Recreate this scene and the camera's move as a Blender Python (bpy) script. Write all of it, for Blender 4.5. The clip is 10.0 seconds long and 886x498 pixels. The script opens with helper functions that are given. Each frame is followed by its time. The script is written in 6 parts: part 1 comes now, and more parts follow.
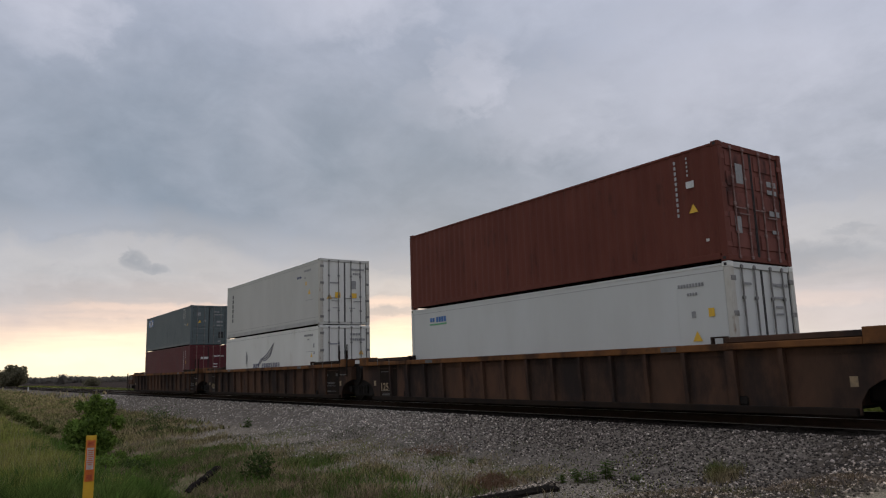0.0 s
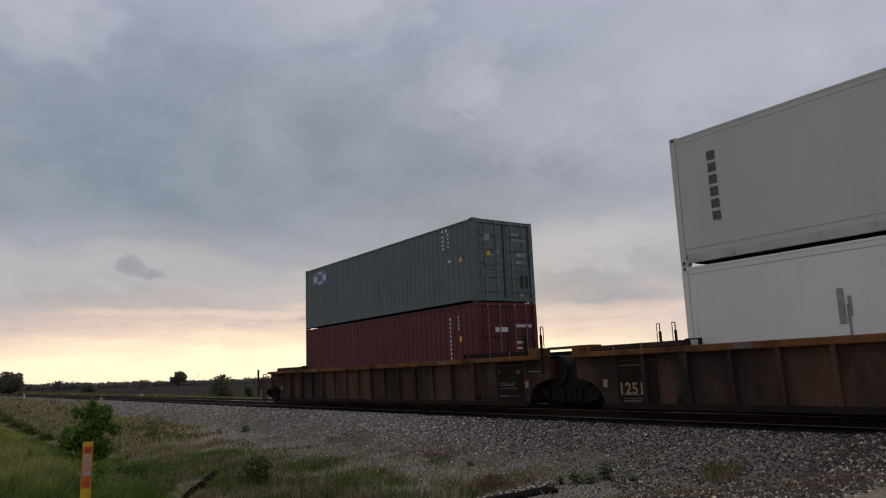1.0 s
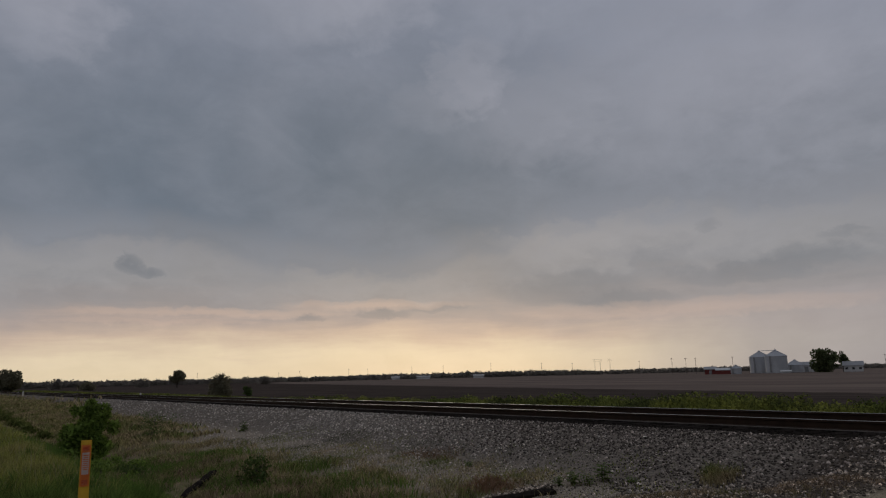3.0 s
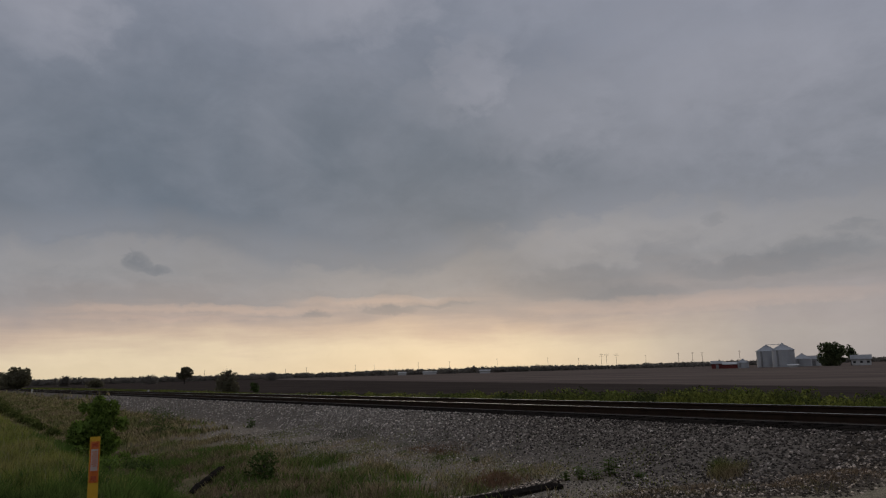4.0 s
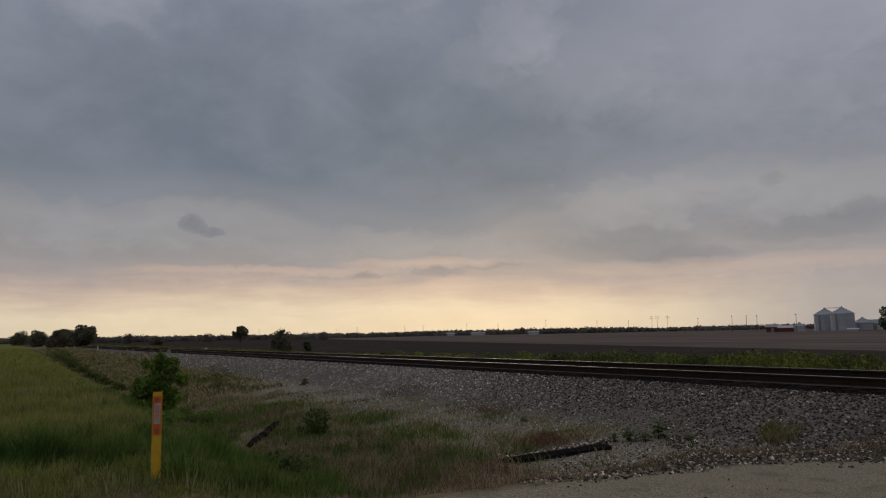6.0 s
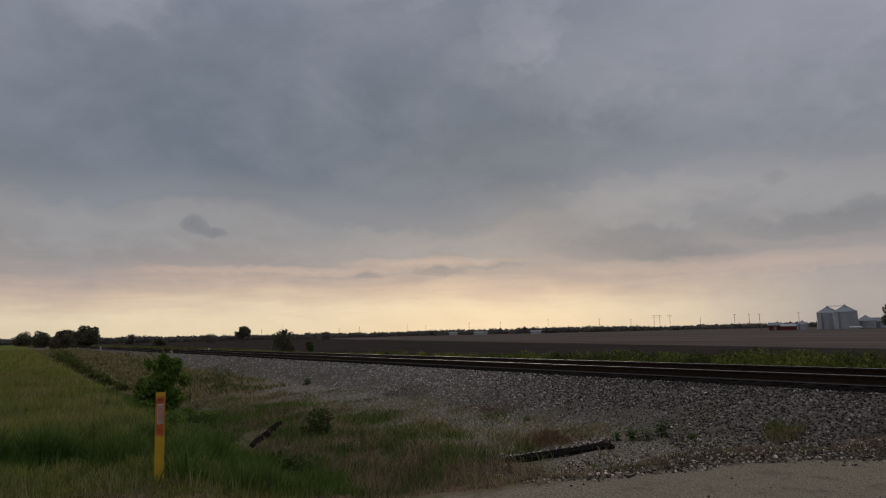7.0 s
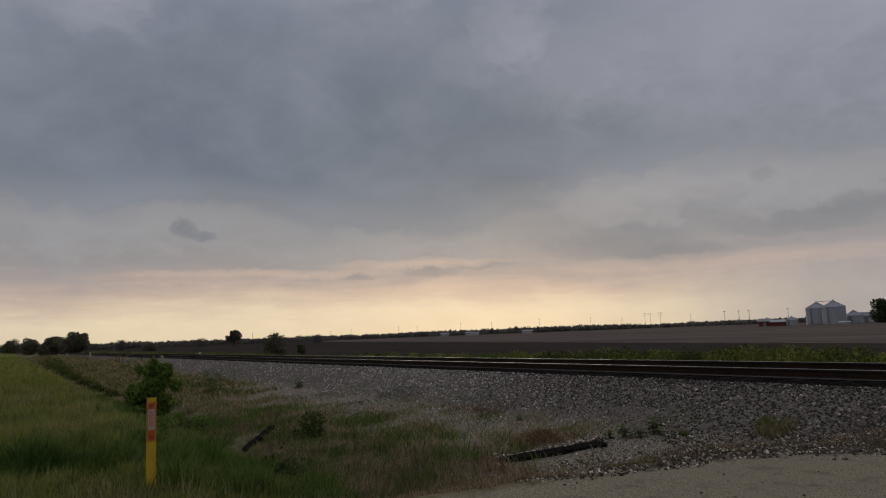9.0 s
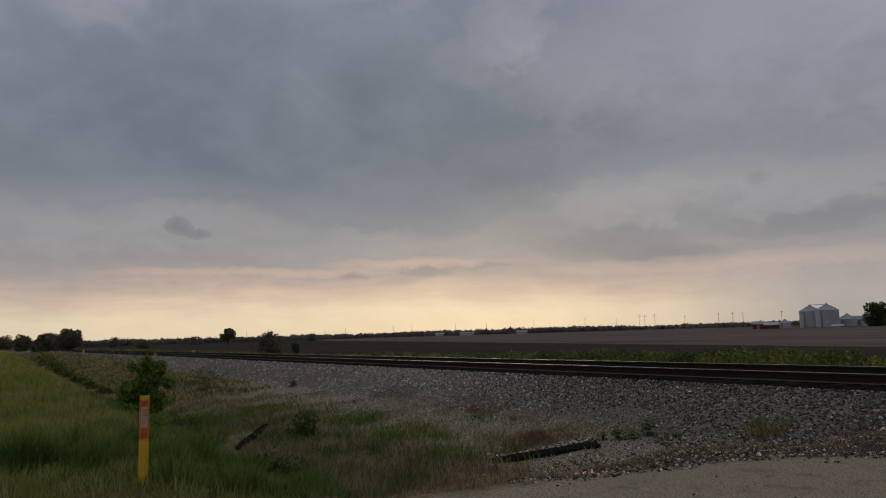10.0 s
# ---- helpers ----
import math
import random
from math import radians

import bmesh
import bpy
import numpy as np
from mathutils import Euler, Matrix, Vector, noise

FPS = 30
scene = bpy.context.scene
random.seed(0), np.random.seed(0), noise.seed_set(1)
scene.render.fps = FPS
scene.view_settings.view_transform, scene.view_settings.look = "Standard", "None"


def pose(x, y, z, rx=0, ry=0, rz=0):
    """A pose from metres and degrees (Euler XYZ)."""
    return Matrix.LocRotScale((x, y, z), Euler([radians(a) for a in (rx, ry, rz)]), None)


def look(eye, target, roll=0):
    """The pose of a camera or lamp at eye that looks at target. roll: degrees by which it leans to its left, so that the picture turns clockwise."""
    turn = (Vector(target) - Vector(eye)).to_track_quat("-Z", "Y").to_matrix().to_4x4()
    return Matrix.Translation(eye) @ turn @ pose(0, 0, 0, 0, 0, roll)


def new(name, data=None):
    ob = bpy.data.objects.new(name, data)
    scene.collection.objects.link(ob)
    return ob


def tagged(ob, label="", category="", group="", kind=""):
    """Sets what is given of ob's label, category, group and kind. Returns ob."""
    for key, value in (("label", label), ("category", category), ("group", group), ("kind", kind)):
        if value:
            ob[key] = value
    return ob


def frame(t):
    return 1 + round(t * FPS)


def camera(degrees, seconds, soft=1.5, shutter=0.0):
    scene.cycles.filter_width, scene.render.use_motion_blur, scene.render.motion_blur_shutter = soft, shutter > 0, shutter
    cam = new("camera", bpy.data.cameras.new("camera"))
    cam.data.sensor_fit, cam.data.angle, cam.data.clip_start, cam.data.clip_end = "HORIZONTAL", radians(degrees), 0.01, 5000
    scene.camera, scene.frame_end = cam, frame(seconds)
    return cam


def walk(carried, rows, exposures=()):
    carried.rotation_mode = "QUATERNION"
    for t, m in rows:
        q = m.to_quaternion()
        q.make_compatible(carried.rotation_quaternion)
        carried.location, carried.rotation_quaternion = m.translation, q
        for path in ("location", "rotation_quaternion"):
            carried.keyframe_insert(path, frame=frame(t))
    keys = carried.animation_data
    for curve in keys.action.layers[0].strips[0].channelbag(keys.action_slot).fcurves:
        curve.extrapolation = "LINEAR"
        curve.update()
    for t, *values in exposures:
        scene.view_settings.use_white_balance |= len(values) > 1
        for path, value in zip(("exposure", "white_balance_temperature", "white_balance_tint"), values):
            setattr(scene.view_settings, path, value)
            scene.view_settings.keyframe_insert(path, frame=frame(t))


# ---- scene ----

# x runs along the track, y across it away from the road user's standpoint, z up; z = 0 is the road surface.
EYE = 1.6
cam = camera(64.1, 10.0, soft=1.2)
PATH = [
    (0.0, pose(0, 0, EYE, 99.86, 1.22, 55.02)),
    (0.5, pose(0, 0, EYE, 99.97, 1.61, 54.91)),
    (0.6, pose(0, 0, EYE, 100.01, 1.45, 54.86)),
    (1.0, pose(0, 0, EYE, 100.05, 1.79, 54.81)),
    (1.2, pose(0, 0, EYE, 100.09, 1.66, 54.75)),
    (1.5, pose(0, 0, EYE, 100.10, 1.67, 54.69)),
    (1.7, pose(0, 0, EYE, 100.00, 2.11, 54.63)),
    (2.0, pose(0, 0, EYE, 100.11, 1.83, 54.61)),
    (2.5, pose(0, 0, EYE, 100.16, 1.52, 54.64)),
    (3.8, pose(0, 0, EYE, 99.94, 1.50, 54.96)),
    (4.0, pose(0, 0, EYE, 99.76, 1.68, 55.24)),
    (4.2, pose(0, 0, EYE, 98.93, 1.50, 56.02)),
    (4.3, pose(0, 0, EYE, 98.49, 1.47, 56.51)),
    (4.5, pose(0, 0, EYE, 97.94, 1.35, 57.42)),
    (4.7, pose(0, 0, EYE, 97.17, 1.22, 58.42)),
    (5.0, pose(0, 0, EYE, 96.76, 1.17, 59.01)),
    (5.5, pose(0, 0, EYE, 96.77, 1.15, 59.07)),
    (7.0, pose(0, 0, EYE, 96.72, 1.40, 59.32)),
    (7.5, pose(0, 0, EYE, 96.77, 1.65, 59.19)),
    (8.0, pose(0, 0, EYE, 96.76, 1.63, 59.11)),
    (8.5, pose(0, 0, EYE, 96.78, 2.13, 59.06)),
    (9.0, pose(0, 0, EYE, 96.77, 2.25, 58.65)),
    (9.5, pose(0, 0, EYE, 96.74, 2.08, 58.30)),
    (10.0, pose(0, 0, EYE, 96.75, 1.76, 58.21)),
]
EXPOSURES = [(0.0, 0.90), (0.5, 0.80), (1.0, 0.68), (1.5, 0.50), (2.0, 0.15), (2.5, 0.0), (4.0, 0.0), (5.0, 0.06), (10.0, 0.06)]
walk(cam, PATH, EXPOSURES)

# the track: centre line, level of the rail tops, lean and grade
TRACK_Y, RAIL_Z, LEAN, GRADE = 14.39, 0.62, 0.534, -0.115
SPEED = 30.63
RAND = random.Random(7)
NPR = np.random.RandomState(11)


def on_track(x, y=0.0, z=0.0):
    """A pose in the track's own frame: x along it, y from its centre, z above the rail tops."""
    return pose(0, TRACK_Y, RAIL_Z, LEAN, GRADE, 0) @ pose(x, y, z)


# ---- world and light ----
SKY_STRENGTH = 1.0


def build_world():
    world = bpy.data.worlds.new("evening_sky")
    scene.world = world
    world.use_nodes = True
    nt = world.node_tree
    nt.nodes.clear()
    N, K = nt.nodes.new, nt.links.new

    def math_node(op, a, b=None, c=None):
        n = N("ShaderNodeMath")
        n.operation = op
        for i, v in enumerate((a, b, c)):
            if v is None:
                continue
            if isinstance(v, (int, float)):
                n.inputs[i].default_value = v
            else:
                K(v, n.inputs[i])
        return n.outputs[0]

    def ramp(fac, stops, mode="EASE"):
        n = N("ShaderNodeValToRGB")
        n.color_ramp.interpolation = mode
        els = n.color_ramp.elements
        while len(els) < len(stops):
            els.new(0.5)
        for e, (pos, col) in zip(els, stops):
            e.position = pos
            e.color = (*col, 1) if len(col) == 3 else col
        K(fac, n.inputs[0])
        return n.outputs[0]

    def grey(stops):
        return [(q, (v, v, v)) for q, v in stops]

    def mix(fac, a, b):
        n = N("ShaderNodeMix")
        n.data_type = "RGBA"
        if isinstance(fac, (int, float)):
            n.inputs[0].default_value = fac
        else:
            K(fac, n.inputs[0])
        for i, v in ((6, a), (7, b)):
            if isinstance(v, tuple):
                n.inputs[i].default_value = (*v, 1)
            else:
                K(v, n.inputs[i])
        return n.outputs[2]

    def wisps(scale, detail, stretch, rough=0.55, distort=0.0):
        mp = N("ShaderNodeMapping")
        mp.inputs["Scale"].default_value = stretch
        K(coord, mp.inputs[0])
        n = N("ShaderNodeTexNoise")
        n.inputs["Scale"].default_value = scale
        n.inputs["Detail"].default_value = detail
        n.inputs["Roughness"].default_value = rough
        n.inputs["Distortion"].default_value = distort
        K(mp.outputs[0], n.inputs["Vector"])
        return n.outputs["Fac"]

    coord = N("ShaderNodeTexCoord").outputs["Generated"]
    sep = N("ShaderNodeSeparateXYZ")
    K(coord, sep.inputs[0])
    x, y, z = sep.outputs
    # degrees: elevation, and bearing measured from the track's normal towards the far end of the track
    elev = math_node("MULTIPLY", math_node("ARCSINE", z), 57.29578)
    bear = math_node("MULTIPLY", math_node("ARCTAN2", math_node("MULTIPLY", x, -1.0), y), 57.29578)

    big = wisps(3.4, 5.0, (1, 1, 1.5), 0.5, 0.4)
    mid = wisps(8.0, 6.0, (1, 1, 1.5), 0.55, 0.5)
    fine = wisps(24.0, 6.0, (1, 1, 1.7), 0.6, 0.3)
    wob = math_node("ADD", math_node("MULTIPLY", math_node("SUBTRACT", big, 0.5), 3.0),
                    math_node("ADD", math_node("MULTIPLY", math_node("SUBTRACT", mid, 0.5), 3.2), math_node("MULTIPLY", math_node("SUBTRACT", fine, 0.5), 1.6)))
    ragged = math_node("ADD", math_node("MULTIPLY", math_node("SUBTRACT", mid, 0.5), 2.0), math_node("MULTIPLY", math_node("SUBTRACT", fine, 0.5), 3.2))
    # clear-air gradient under and between the clouds
    e01 = math_node("DIVIDE", math_node("ADD", elev, math_node("MULTIPLY", math_node("SUBTRACT", mid, 0.5), 1.8)), 90.0)
    streak = wisps(5.0, 6.0, (1, 1, 9.0), 0.6, 0.3)
    e01 = math_node("ADD", e01, math_node("MULTIPLY", math_node("SUBTRACT", streak, 0.5), 0.035))
    base = ramp(e01, [(0.0, (0.74, 0.615, 0.425)), (0.018, (0.77, 0.64, 0.455)), (0.036, (0.575, 0.445, 0.352)), (0.050, (0.41, 0.335, 0.305)), (0.062, (0.31, 0.282, 0.280)), (0.090, (0.250, 0.248, 0.260)),
                      (0.15, (0.242, 0.247, 0.275)), (0.28, (0.25, 0.266, 0.328)), (0.45, (0.33, 0.35, 0.42)), (1.0, (0.38, 0.405, 0.47))], "LINEAR")
    # the low glow is strongest ahead and dies away to the sides
    b01 = math_node("DIVIDE", math_node("ADD", bear, 180.0), 360.0)
    side = ramp(b01, grey([(0.30, 0.0), (0.55, 0.04), (0.583, 0.14), (0.600, 0.42), (0.615, 0.78), (0.64, 1.0), (0.73, 1.0), (0.79, 0.6), (0.95, 0.0)]))
    low = ramp(e01, grey([(0.0, 1.0), (0.05, 0.9), (0.075, 0.0)]))
    dull = math_node("MULTIPLY", low, math_node("SUBTRACT", 1.0, side))
    base = mix(dull, base, (0.335, 0.312, 0.322))
    # the great dark cloud: its lower edge by bearing
    edge = ramp(b01, grey([(q / 360 + 0.5, e / 40) for q, e in ((-60, 14.0), (20, 13.0), (32, 12.4), (40, 12.6), (46.5, 11.8), (49, 10.3), (54.5, 9.6), (58, 8.5), (60.5, 8.7), (67, 10.0), (73, 10.7), (80, 11.5), (86, 10.7), (91, 10.3), (130, 14.0))]), "LINEAR")
    above = math_node("SUBTRACT", math_node("ADD", elev, wob), math_node("MULTIPLY", edge, 40.0))
    mask = ramp(math_node("ADD", math_node("DIVIDE", above, 14.0), 0.45), grey([(0.34, 0.0), (0.44, 0.5), (0.60, 1.0)]))
    high = ramp(math_node("DIVIDE", math_node("ADD", elev, wob), 60.0), grey([(0.22, 1.0), (0.55, 0.25), (0.9, 0.0)]))
    # the deck is thickest ahead and thins out to both sides
    thick = ramp(b01, grey([(q / 360 + 0.5, v) for q, v in ((-60, 0.3), (22, 0.34), (36, 0.48), (46, 0.78), (53, 1.0), (76, 1.0), (86, 0.82), (96, 0.6), (140, 0.3))]))
    dark = math_node("MULTIPLY", math_node("MULTIPLY", math_node("MULTIPLY", mask, high), thick), 0.97)
    sky = mix(dark, base, (0.128, 0.158, 0.200))
    # lighter and darker patches
    patch = ramp(math_node("ADD", math_node("MULTIPLY", big, 0.6), math_node("MULTIPLY", mid, 0.4)), grey([(0.35, 0.0), (0.65, 1.0)]))
    up = ramp(e01, grey([(0.05, 0.15), (0.12, 1.0)]))
    sky = mix(math_node("MULTIPLY", math_node("MULTIPLY", patch, up), 0.28), sky, (0.295, 0.305, 0.355))
    # brighter breaks high in the deck
    for bb, ee, wb, we, amount in ((51.4, 23.6, 2.2, 2.2, 0.36), (54.6, 21.4, 3.0, 1.4, 0.20), (47.0, 20.0, 5.0, 2.6, 0.25), (62.0, 29.5, 6.0, 2.5, 0.35), (86.0, 27.0, 4.0, 3.0, 0.4), (30.0, 21.0, 11.0, 5.0, 0.40), (29.0, 9.8, 7.0, 1.4, 0.38), (43.5, 10.2, 4.0, 1.6, 0.45), (37.0, 11.2, 4.5, 1.3, 0.34), (84.0, 8.7, 9.0, 1.3, 0.35), (64.0, 7.4, 8.0, 0.9, 0.30)):
        db = math_node("DIVIDE", math_node("SUBTRACT", math_node("ADD", bear, math_node("MULTIPLY", math_node("ADD", wob, math_node("MULTIPLY", ragged, 1.4)), 1.0)), bb), wb)
        de = math_node("DIVIDE", math_node("SUBTRACT", math_node("ADD", elev, math_node("MULTIPLY", math_node("ADD", wob, math_node("MULTIPLY", ragged, 1.2)), 0.6)), ee), we)
        rr = math_node("ADD", math_node("MULTIPLY", db, db), math_node("MULTIPLY", de, de))
        puff = ramp(math_node("DIVIDE", rr, 3.0), grey([(0.0, 1.0), (0.3, 0.6), (1.0, 0.0)]))
        sky = mix(math_node("MULTIPLY", puff, amount), sky, (0.37, 0.37, 0.42) if ee > 15 else (0.36, 0.345, 0.345))
    # small stray scud clouds below the deck
    for bb, ee, wb, we, amount in ((78.8, 8.75, 0.9, 0.62, 0.9), (77.5, 8.25, 0.95, 0.36, 0.85), (65.2, 4.6, 1.1, 0.28, 0.40), (59.6, 5.0, 2.0, 0.36, 0.50), (55.6, 5.6, 2.6, 0.42, 0.45), (44.5, 6.5, 5.0, 1.15, 0.55), (39.8, 5.3, 3.6, 0.75, 0.45), (31.5, 7.0, 4.5, 0.75, 0.45), (27.0, 7.8, 3.5, 0.8, 0.40),
                               (41.5, 5.8, 3.2, 0.6, 0.25), (33.7, 10.8, 1.0, 0.5, 0.35), (24.5, 9.3, 1.6, 0.35, 0.35), (84.0, 9.6, 2.0, 0.9, 0.2), (70.0, 7.6, 4.0, 0.5, 0.15)):
        db = math_node("DIVIDE", math_node("SUBTRACT", math_node("ADD", bear, math_node("MULTIPLY", ragged, 1.0)), bb), wb)
        de = math_node("DIVIDE", math_node("SUBTRACT", math_node("ADD", elev, math_node("MULTIPLY", ragged, 0.62)), ee), we)
        rr = math_node("ADD", math_node("MULTIPLY", db, db), math_node("MULTIPLY", de, de))
        puff = ramp(math_node("DIVIDE", rr, 2.0), grey([(0.0, 1.0), (0.25, 0.75), (0.9, 0.0)]))
        sky = mix(math_node("MULTIPLY", puff, amount), sky, (0.185, 0.195, 0.218))
    # thin peach streaks low over the glow
    for bb, ee, wb, we, amount in ((73.0, 5.1, 7.0, 0.28, 0.55), (60.5, 5.7, 5.0, 0.30, 0.5), (76.0, 4.5, 5.0, 0.2, 0.4), (35.0, 4.6, 9.0, 0.5, 0.35)):
        db = math_node("DIVIDE", math_node("SUBTRACT", math_node("ADD", bear, ragged), bb), wb)
        de = math_node("DIVIDE", math_node("SUBTRACT", math_node("ADD", elev, math_node("MULTIPLY", ragged, 0.35)), ee), we)
        rr = math_node("ADD", math_node("MULTIPLY", db, db), math_node("MULTIPLY", de, de))
        puff = ramp(math_node("DIVIDE", rr, 3.0), grey([(0.0, 1.0), (0.3, 0.6), (1.0, 0.0)]))
        sky = mix(math_node("MULTIPLY", puff, amount), sky, (0.60, 0.44, 0.355))
    grainy = math_node("ADD", math_node("MULTIPLY", math_node("SUBTRACT", fine, 0.5), 0.16), math_node("ADD", 1.0, math_node("MULTIPLY", math_node("SUBTRACT", mid, 0.5), 0.12)))
    vm = N("ShaderNodeVectorMath")
    vm.operation = "SCALE"
    K(sky, vm.inputs[0])
    K(grainy, vm.inputs["Scale"])
    sky = vm.outputs[0]
    nish = N("ShaderNodeTexSky")
    nish.sky_type = "NISHITA"
    nish.sun_disc = False
    nish.sun_elevation = radians(9)
    nish.sun_rotation = radians(-55)
    bg_air, bg_cloud = N("ShaderNodeBackground"), N("ShaderNodeBackground")
    K(nish.outputs[0], bg_air.inputs[0])
    bg_air.inputs[1].default_value = 0.05
    K(sky, bg_cloud.inputs[0])
    bg_cloud.inputs[1].default_value = SKY_STRENGTH
    cover = N("ShaderNodeMixShader")
    cover.inputs[0].default_value = 0.96
    K(bg_air.outputs[0], cover.inputs[1])
    K(bg_cloud.outputs[0], cover.inputs[2])
    out = N("ShaderNodeOutputWorld")
    K(cover.outputs[0], out.inputs[0])


build_world()
sun_data = bpy.data.lights.new("sun", "SUN")
sun_data.energy, sun_data.angle, sun_data.color = 0.5, radians(25), (1.0, 0.86, 0.68)
sun = new("sun", sun_data)
sun.matrix_world = look((-60, 40, 20), (0, 0, 0))


# ---- materials ----
def material(name, color, rough=0.7, metal=0.0, second=None, scale=4.0, amount=0.5, third=None, third_scale=0.6, third_cut=(0.5, 0.7), bump=0.15, bump_scale=40.0,
             stretch=(1, 1, 1), piece=0.0, spec=0.5, thin=0.0, pale=0.0):
    """A procedural surface: a base colour, a finer second tone, stains of a third tone, and fine relief."""
    m = bpy.data.materials.new(name)
    m.use_nodes = True
    nt = m.node_tree
    N, K = nt.nodes.new, nt.links.new
    bsdf = nt.nodes["Principled BSDF"]
    bsdf.inputs["Roughness"].default_value = rough
    bsdf.inputs["Metallic"].default_value = metal
    bsdf.inputs["Specular IOR Level"].default_value = spec
    co = N("ShaderNodeTexCoord")
    mp = N("ShaderNodeMapping")
    mp.inputs["Scale"].default_value = stretch
    K(co.outputs["Object"], mp.inputs[0])

    def tex(s, d=5.0, r=0.6):
        n = N("ShaderNodeTexNoise")
        n.inputs["Scale"].default_value, n.inputs["Detail"].default_value, n.inputs["Roughness"].default_value = s, d, r
        K(mp.outputs[0], n.inputs["Vector"])
        return n.outputs["Fac"]

    def blend(fac, a, b):
        n = N("ShaderNodeMix")
        n.data_type = "RGBA"
        K(fac, n.inputs[0])
        for i, v in ((6, a), (7, b)):
            if isinstance(v, tuple):
                n.inputs[i].default_value = (*v, 1)
            else:
                K(v, n.inputs[i])
        return n.outputs[2]

    def cut(fac, a, b, hi=1.0):
        n = N("ShaderNodeMapRange")
        n.inputs["From Min"].default_value, n.inputs["From Max"].default_value, n.inputs["To Max"].default_value = a, b, hi
        n.interpolation_type = "SMOOTHSTEP"
        K(fac, n.inputs[0])
        return n.outputs[0]

    col = blend(cut(tex(scale), 0.3, 0.7, amount), color, second or tuple(c * 0.7 for c in color))
    if third:
        col = blend(cut(tex(third_scale, 8.0, 0.65), *third_cut), col, third)
    if piece:
        gi = N("ShaderNodeNewGeometry")
        oi = N("ShaderNodeObjectInfo")
        ad = N("ShaderNodeMath")
        ad.operation = "ADD"
        K(gi.outputs["Random Per Island"], ad.inputs[0])
        K(oi.outputs["Random"], ad.inputs[1])
        fr = N("ShaderNodeMath")
        fr.operation = "FRACT"
        K(ad.outputs[0], fr.inputs[0])
        hs = N("ShaderNodeHueSaturation")
        mr = N("ShaderNodeMapRange")
        mr.inputs["To Min"].default_value, mr.inputs["To Max"].default_value = 1 - piece, 1 + piece
        if pale:
            # few pieces are much paler than the rest
            pw = N("ShaderNodeMath")
            pw.operation = "POWER"
            pw.inputs[1].default_value = 4.0
            K(fr.outputs[0], pw.inputs[0])
            mr.inputs["To Max"].default_value = 1 + pale
            K(pw.outputs[0], mr.inputs[0])
        else:
            K(fr.outputs[0], mr.inputs[0])
        K(mr.outputs[0], hs.inputs["Value"])
        K(col, hs.inputs["Color"])
        col = hs.outputs[0]
    K(col, bsdf.inputs["Base Color"])
    if thin:
        tl = N("ShaderNodeBsdfTranslucent")
        K(col, tl.inputs["Color"])
        mx = N("ShaderNodeMixShader")
        mx.inputs[0].default_value = thin
        K(bsdf.outputs[0], mx.inputs[1])
        K(tl.outputs[0], mx.inputs[2])
        K(mx.outputs[0], nt.nodes["Material Output"].inputs[0])
    if bump:
        bp = N("ShaderNodeBump")
        bp.inputs["Strength"].default_value = bump
        bp.inputs["Distance"].default_value = 0.02
        K(tex(bump_scale, 4.0), bp.inputs["Height"])
        K(bp.outputs[0], bsdf.inputs["Normal"])
    return m


M = {}
M["red_brown"] = material("red_brown_container_paint", (0.140, 0.045, 0.031), 0.7, 0, (0.105, 0.031, 0.021), 1.2, 0.8, (0.06, 0.025, 0.018), 2.5, (0.55, 0.75), 0.05, 60, (1, 1, 0.35), spec=0.15)
M["red_door"] = material("worn_pinkish_red_door_paint", (0.185, 0.070, 0.055), 0.75, 0, (0.12, 0.042, 0.033), 2.2, 0.9, (0.05, 0.024, 0.02), 2.2, (0.52, 0.7), 0.08, 60, (1, 1, 0.4), spec=0.15)
M["dark_red"] = material("dark_red_container_paint", (0.095, 0.014, 0.018), 0.6, 0, (0.07, 0.012, 0.015), 1.5, 0.8, (0.045, 0.012, 0.012), 2.2, (0.6, 0.75), 0.05, 60, (1, 1, 0.35), spec=0.3)
M["green_grey"] = material("green_grey_container_paint", (0.100, 0.126, 0.130), 0.55, 0, (0.082, 0.104, 0.107), 1.2, 0.8, (0.055, 0.068, 0.064), 2.4, (0.56, 0.75), 0.05, 60, (1, 1, 0.35), spec=0.3)
M["white"] = material("white_reefer_paint", (0.55, 0.56, 0.53), 0.55, 0, (0.50, 0.505, 0.47), 0.8, 0.8, (0.44, 0.40, 0.32), 1.8, (0.6, 0.88), 0.03, 60, (1, 1, 0.3), spec=0.2)
M["white_warm"] = material("dirty_white_reefer_paint", (0.67, 0.67, 0.62), 0.6, 0, (0.61, 0.605, 0.55), 0.9, 0.8, (0.37, 0.32, 0.235), 2.0, (0.58, 0.82), 0.03, 60, (1, 1, 0.3), spec=0.2)
M["stained_post"] = material("rust_stained_cream_paint", (0.52, 0.51, 0.46), 0.7, 0, (0.42, 0.39, 0.32), 1.6, 0.9, (0.20, 0.13, 0.075), 2.5, (0.54, 0.72), 0.05, 60, (1, 1, 0.5), spec=0.15)
M["pale_grey"] = material("pale_grey_reefer_paint", (0.50, 0.495, 0.455), 0.6, 0, (0.45, 0.445, 0.405), 0.9, 0.8, (0.35, 0.33, 0.285), 2.0, (0.6, 0.84), 0.03, 60, (1, 1, 0.3), spec=0.2)
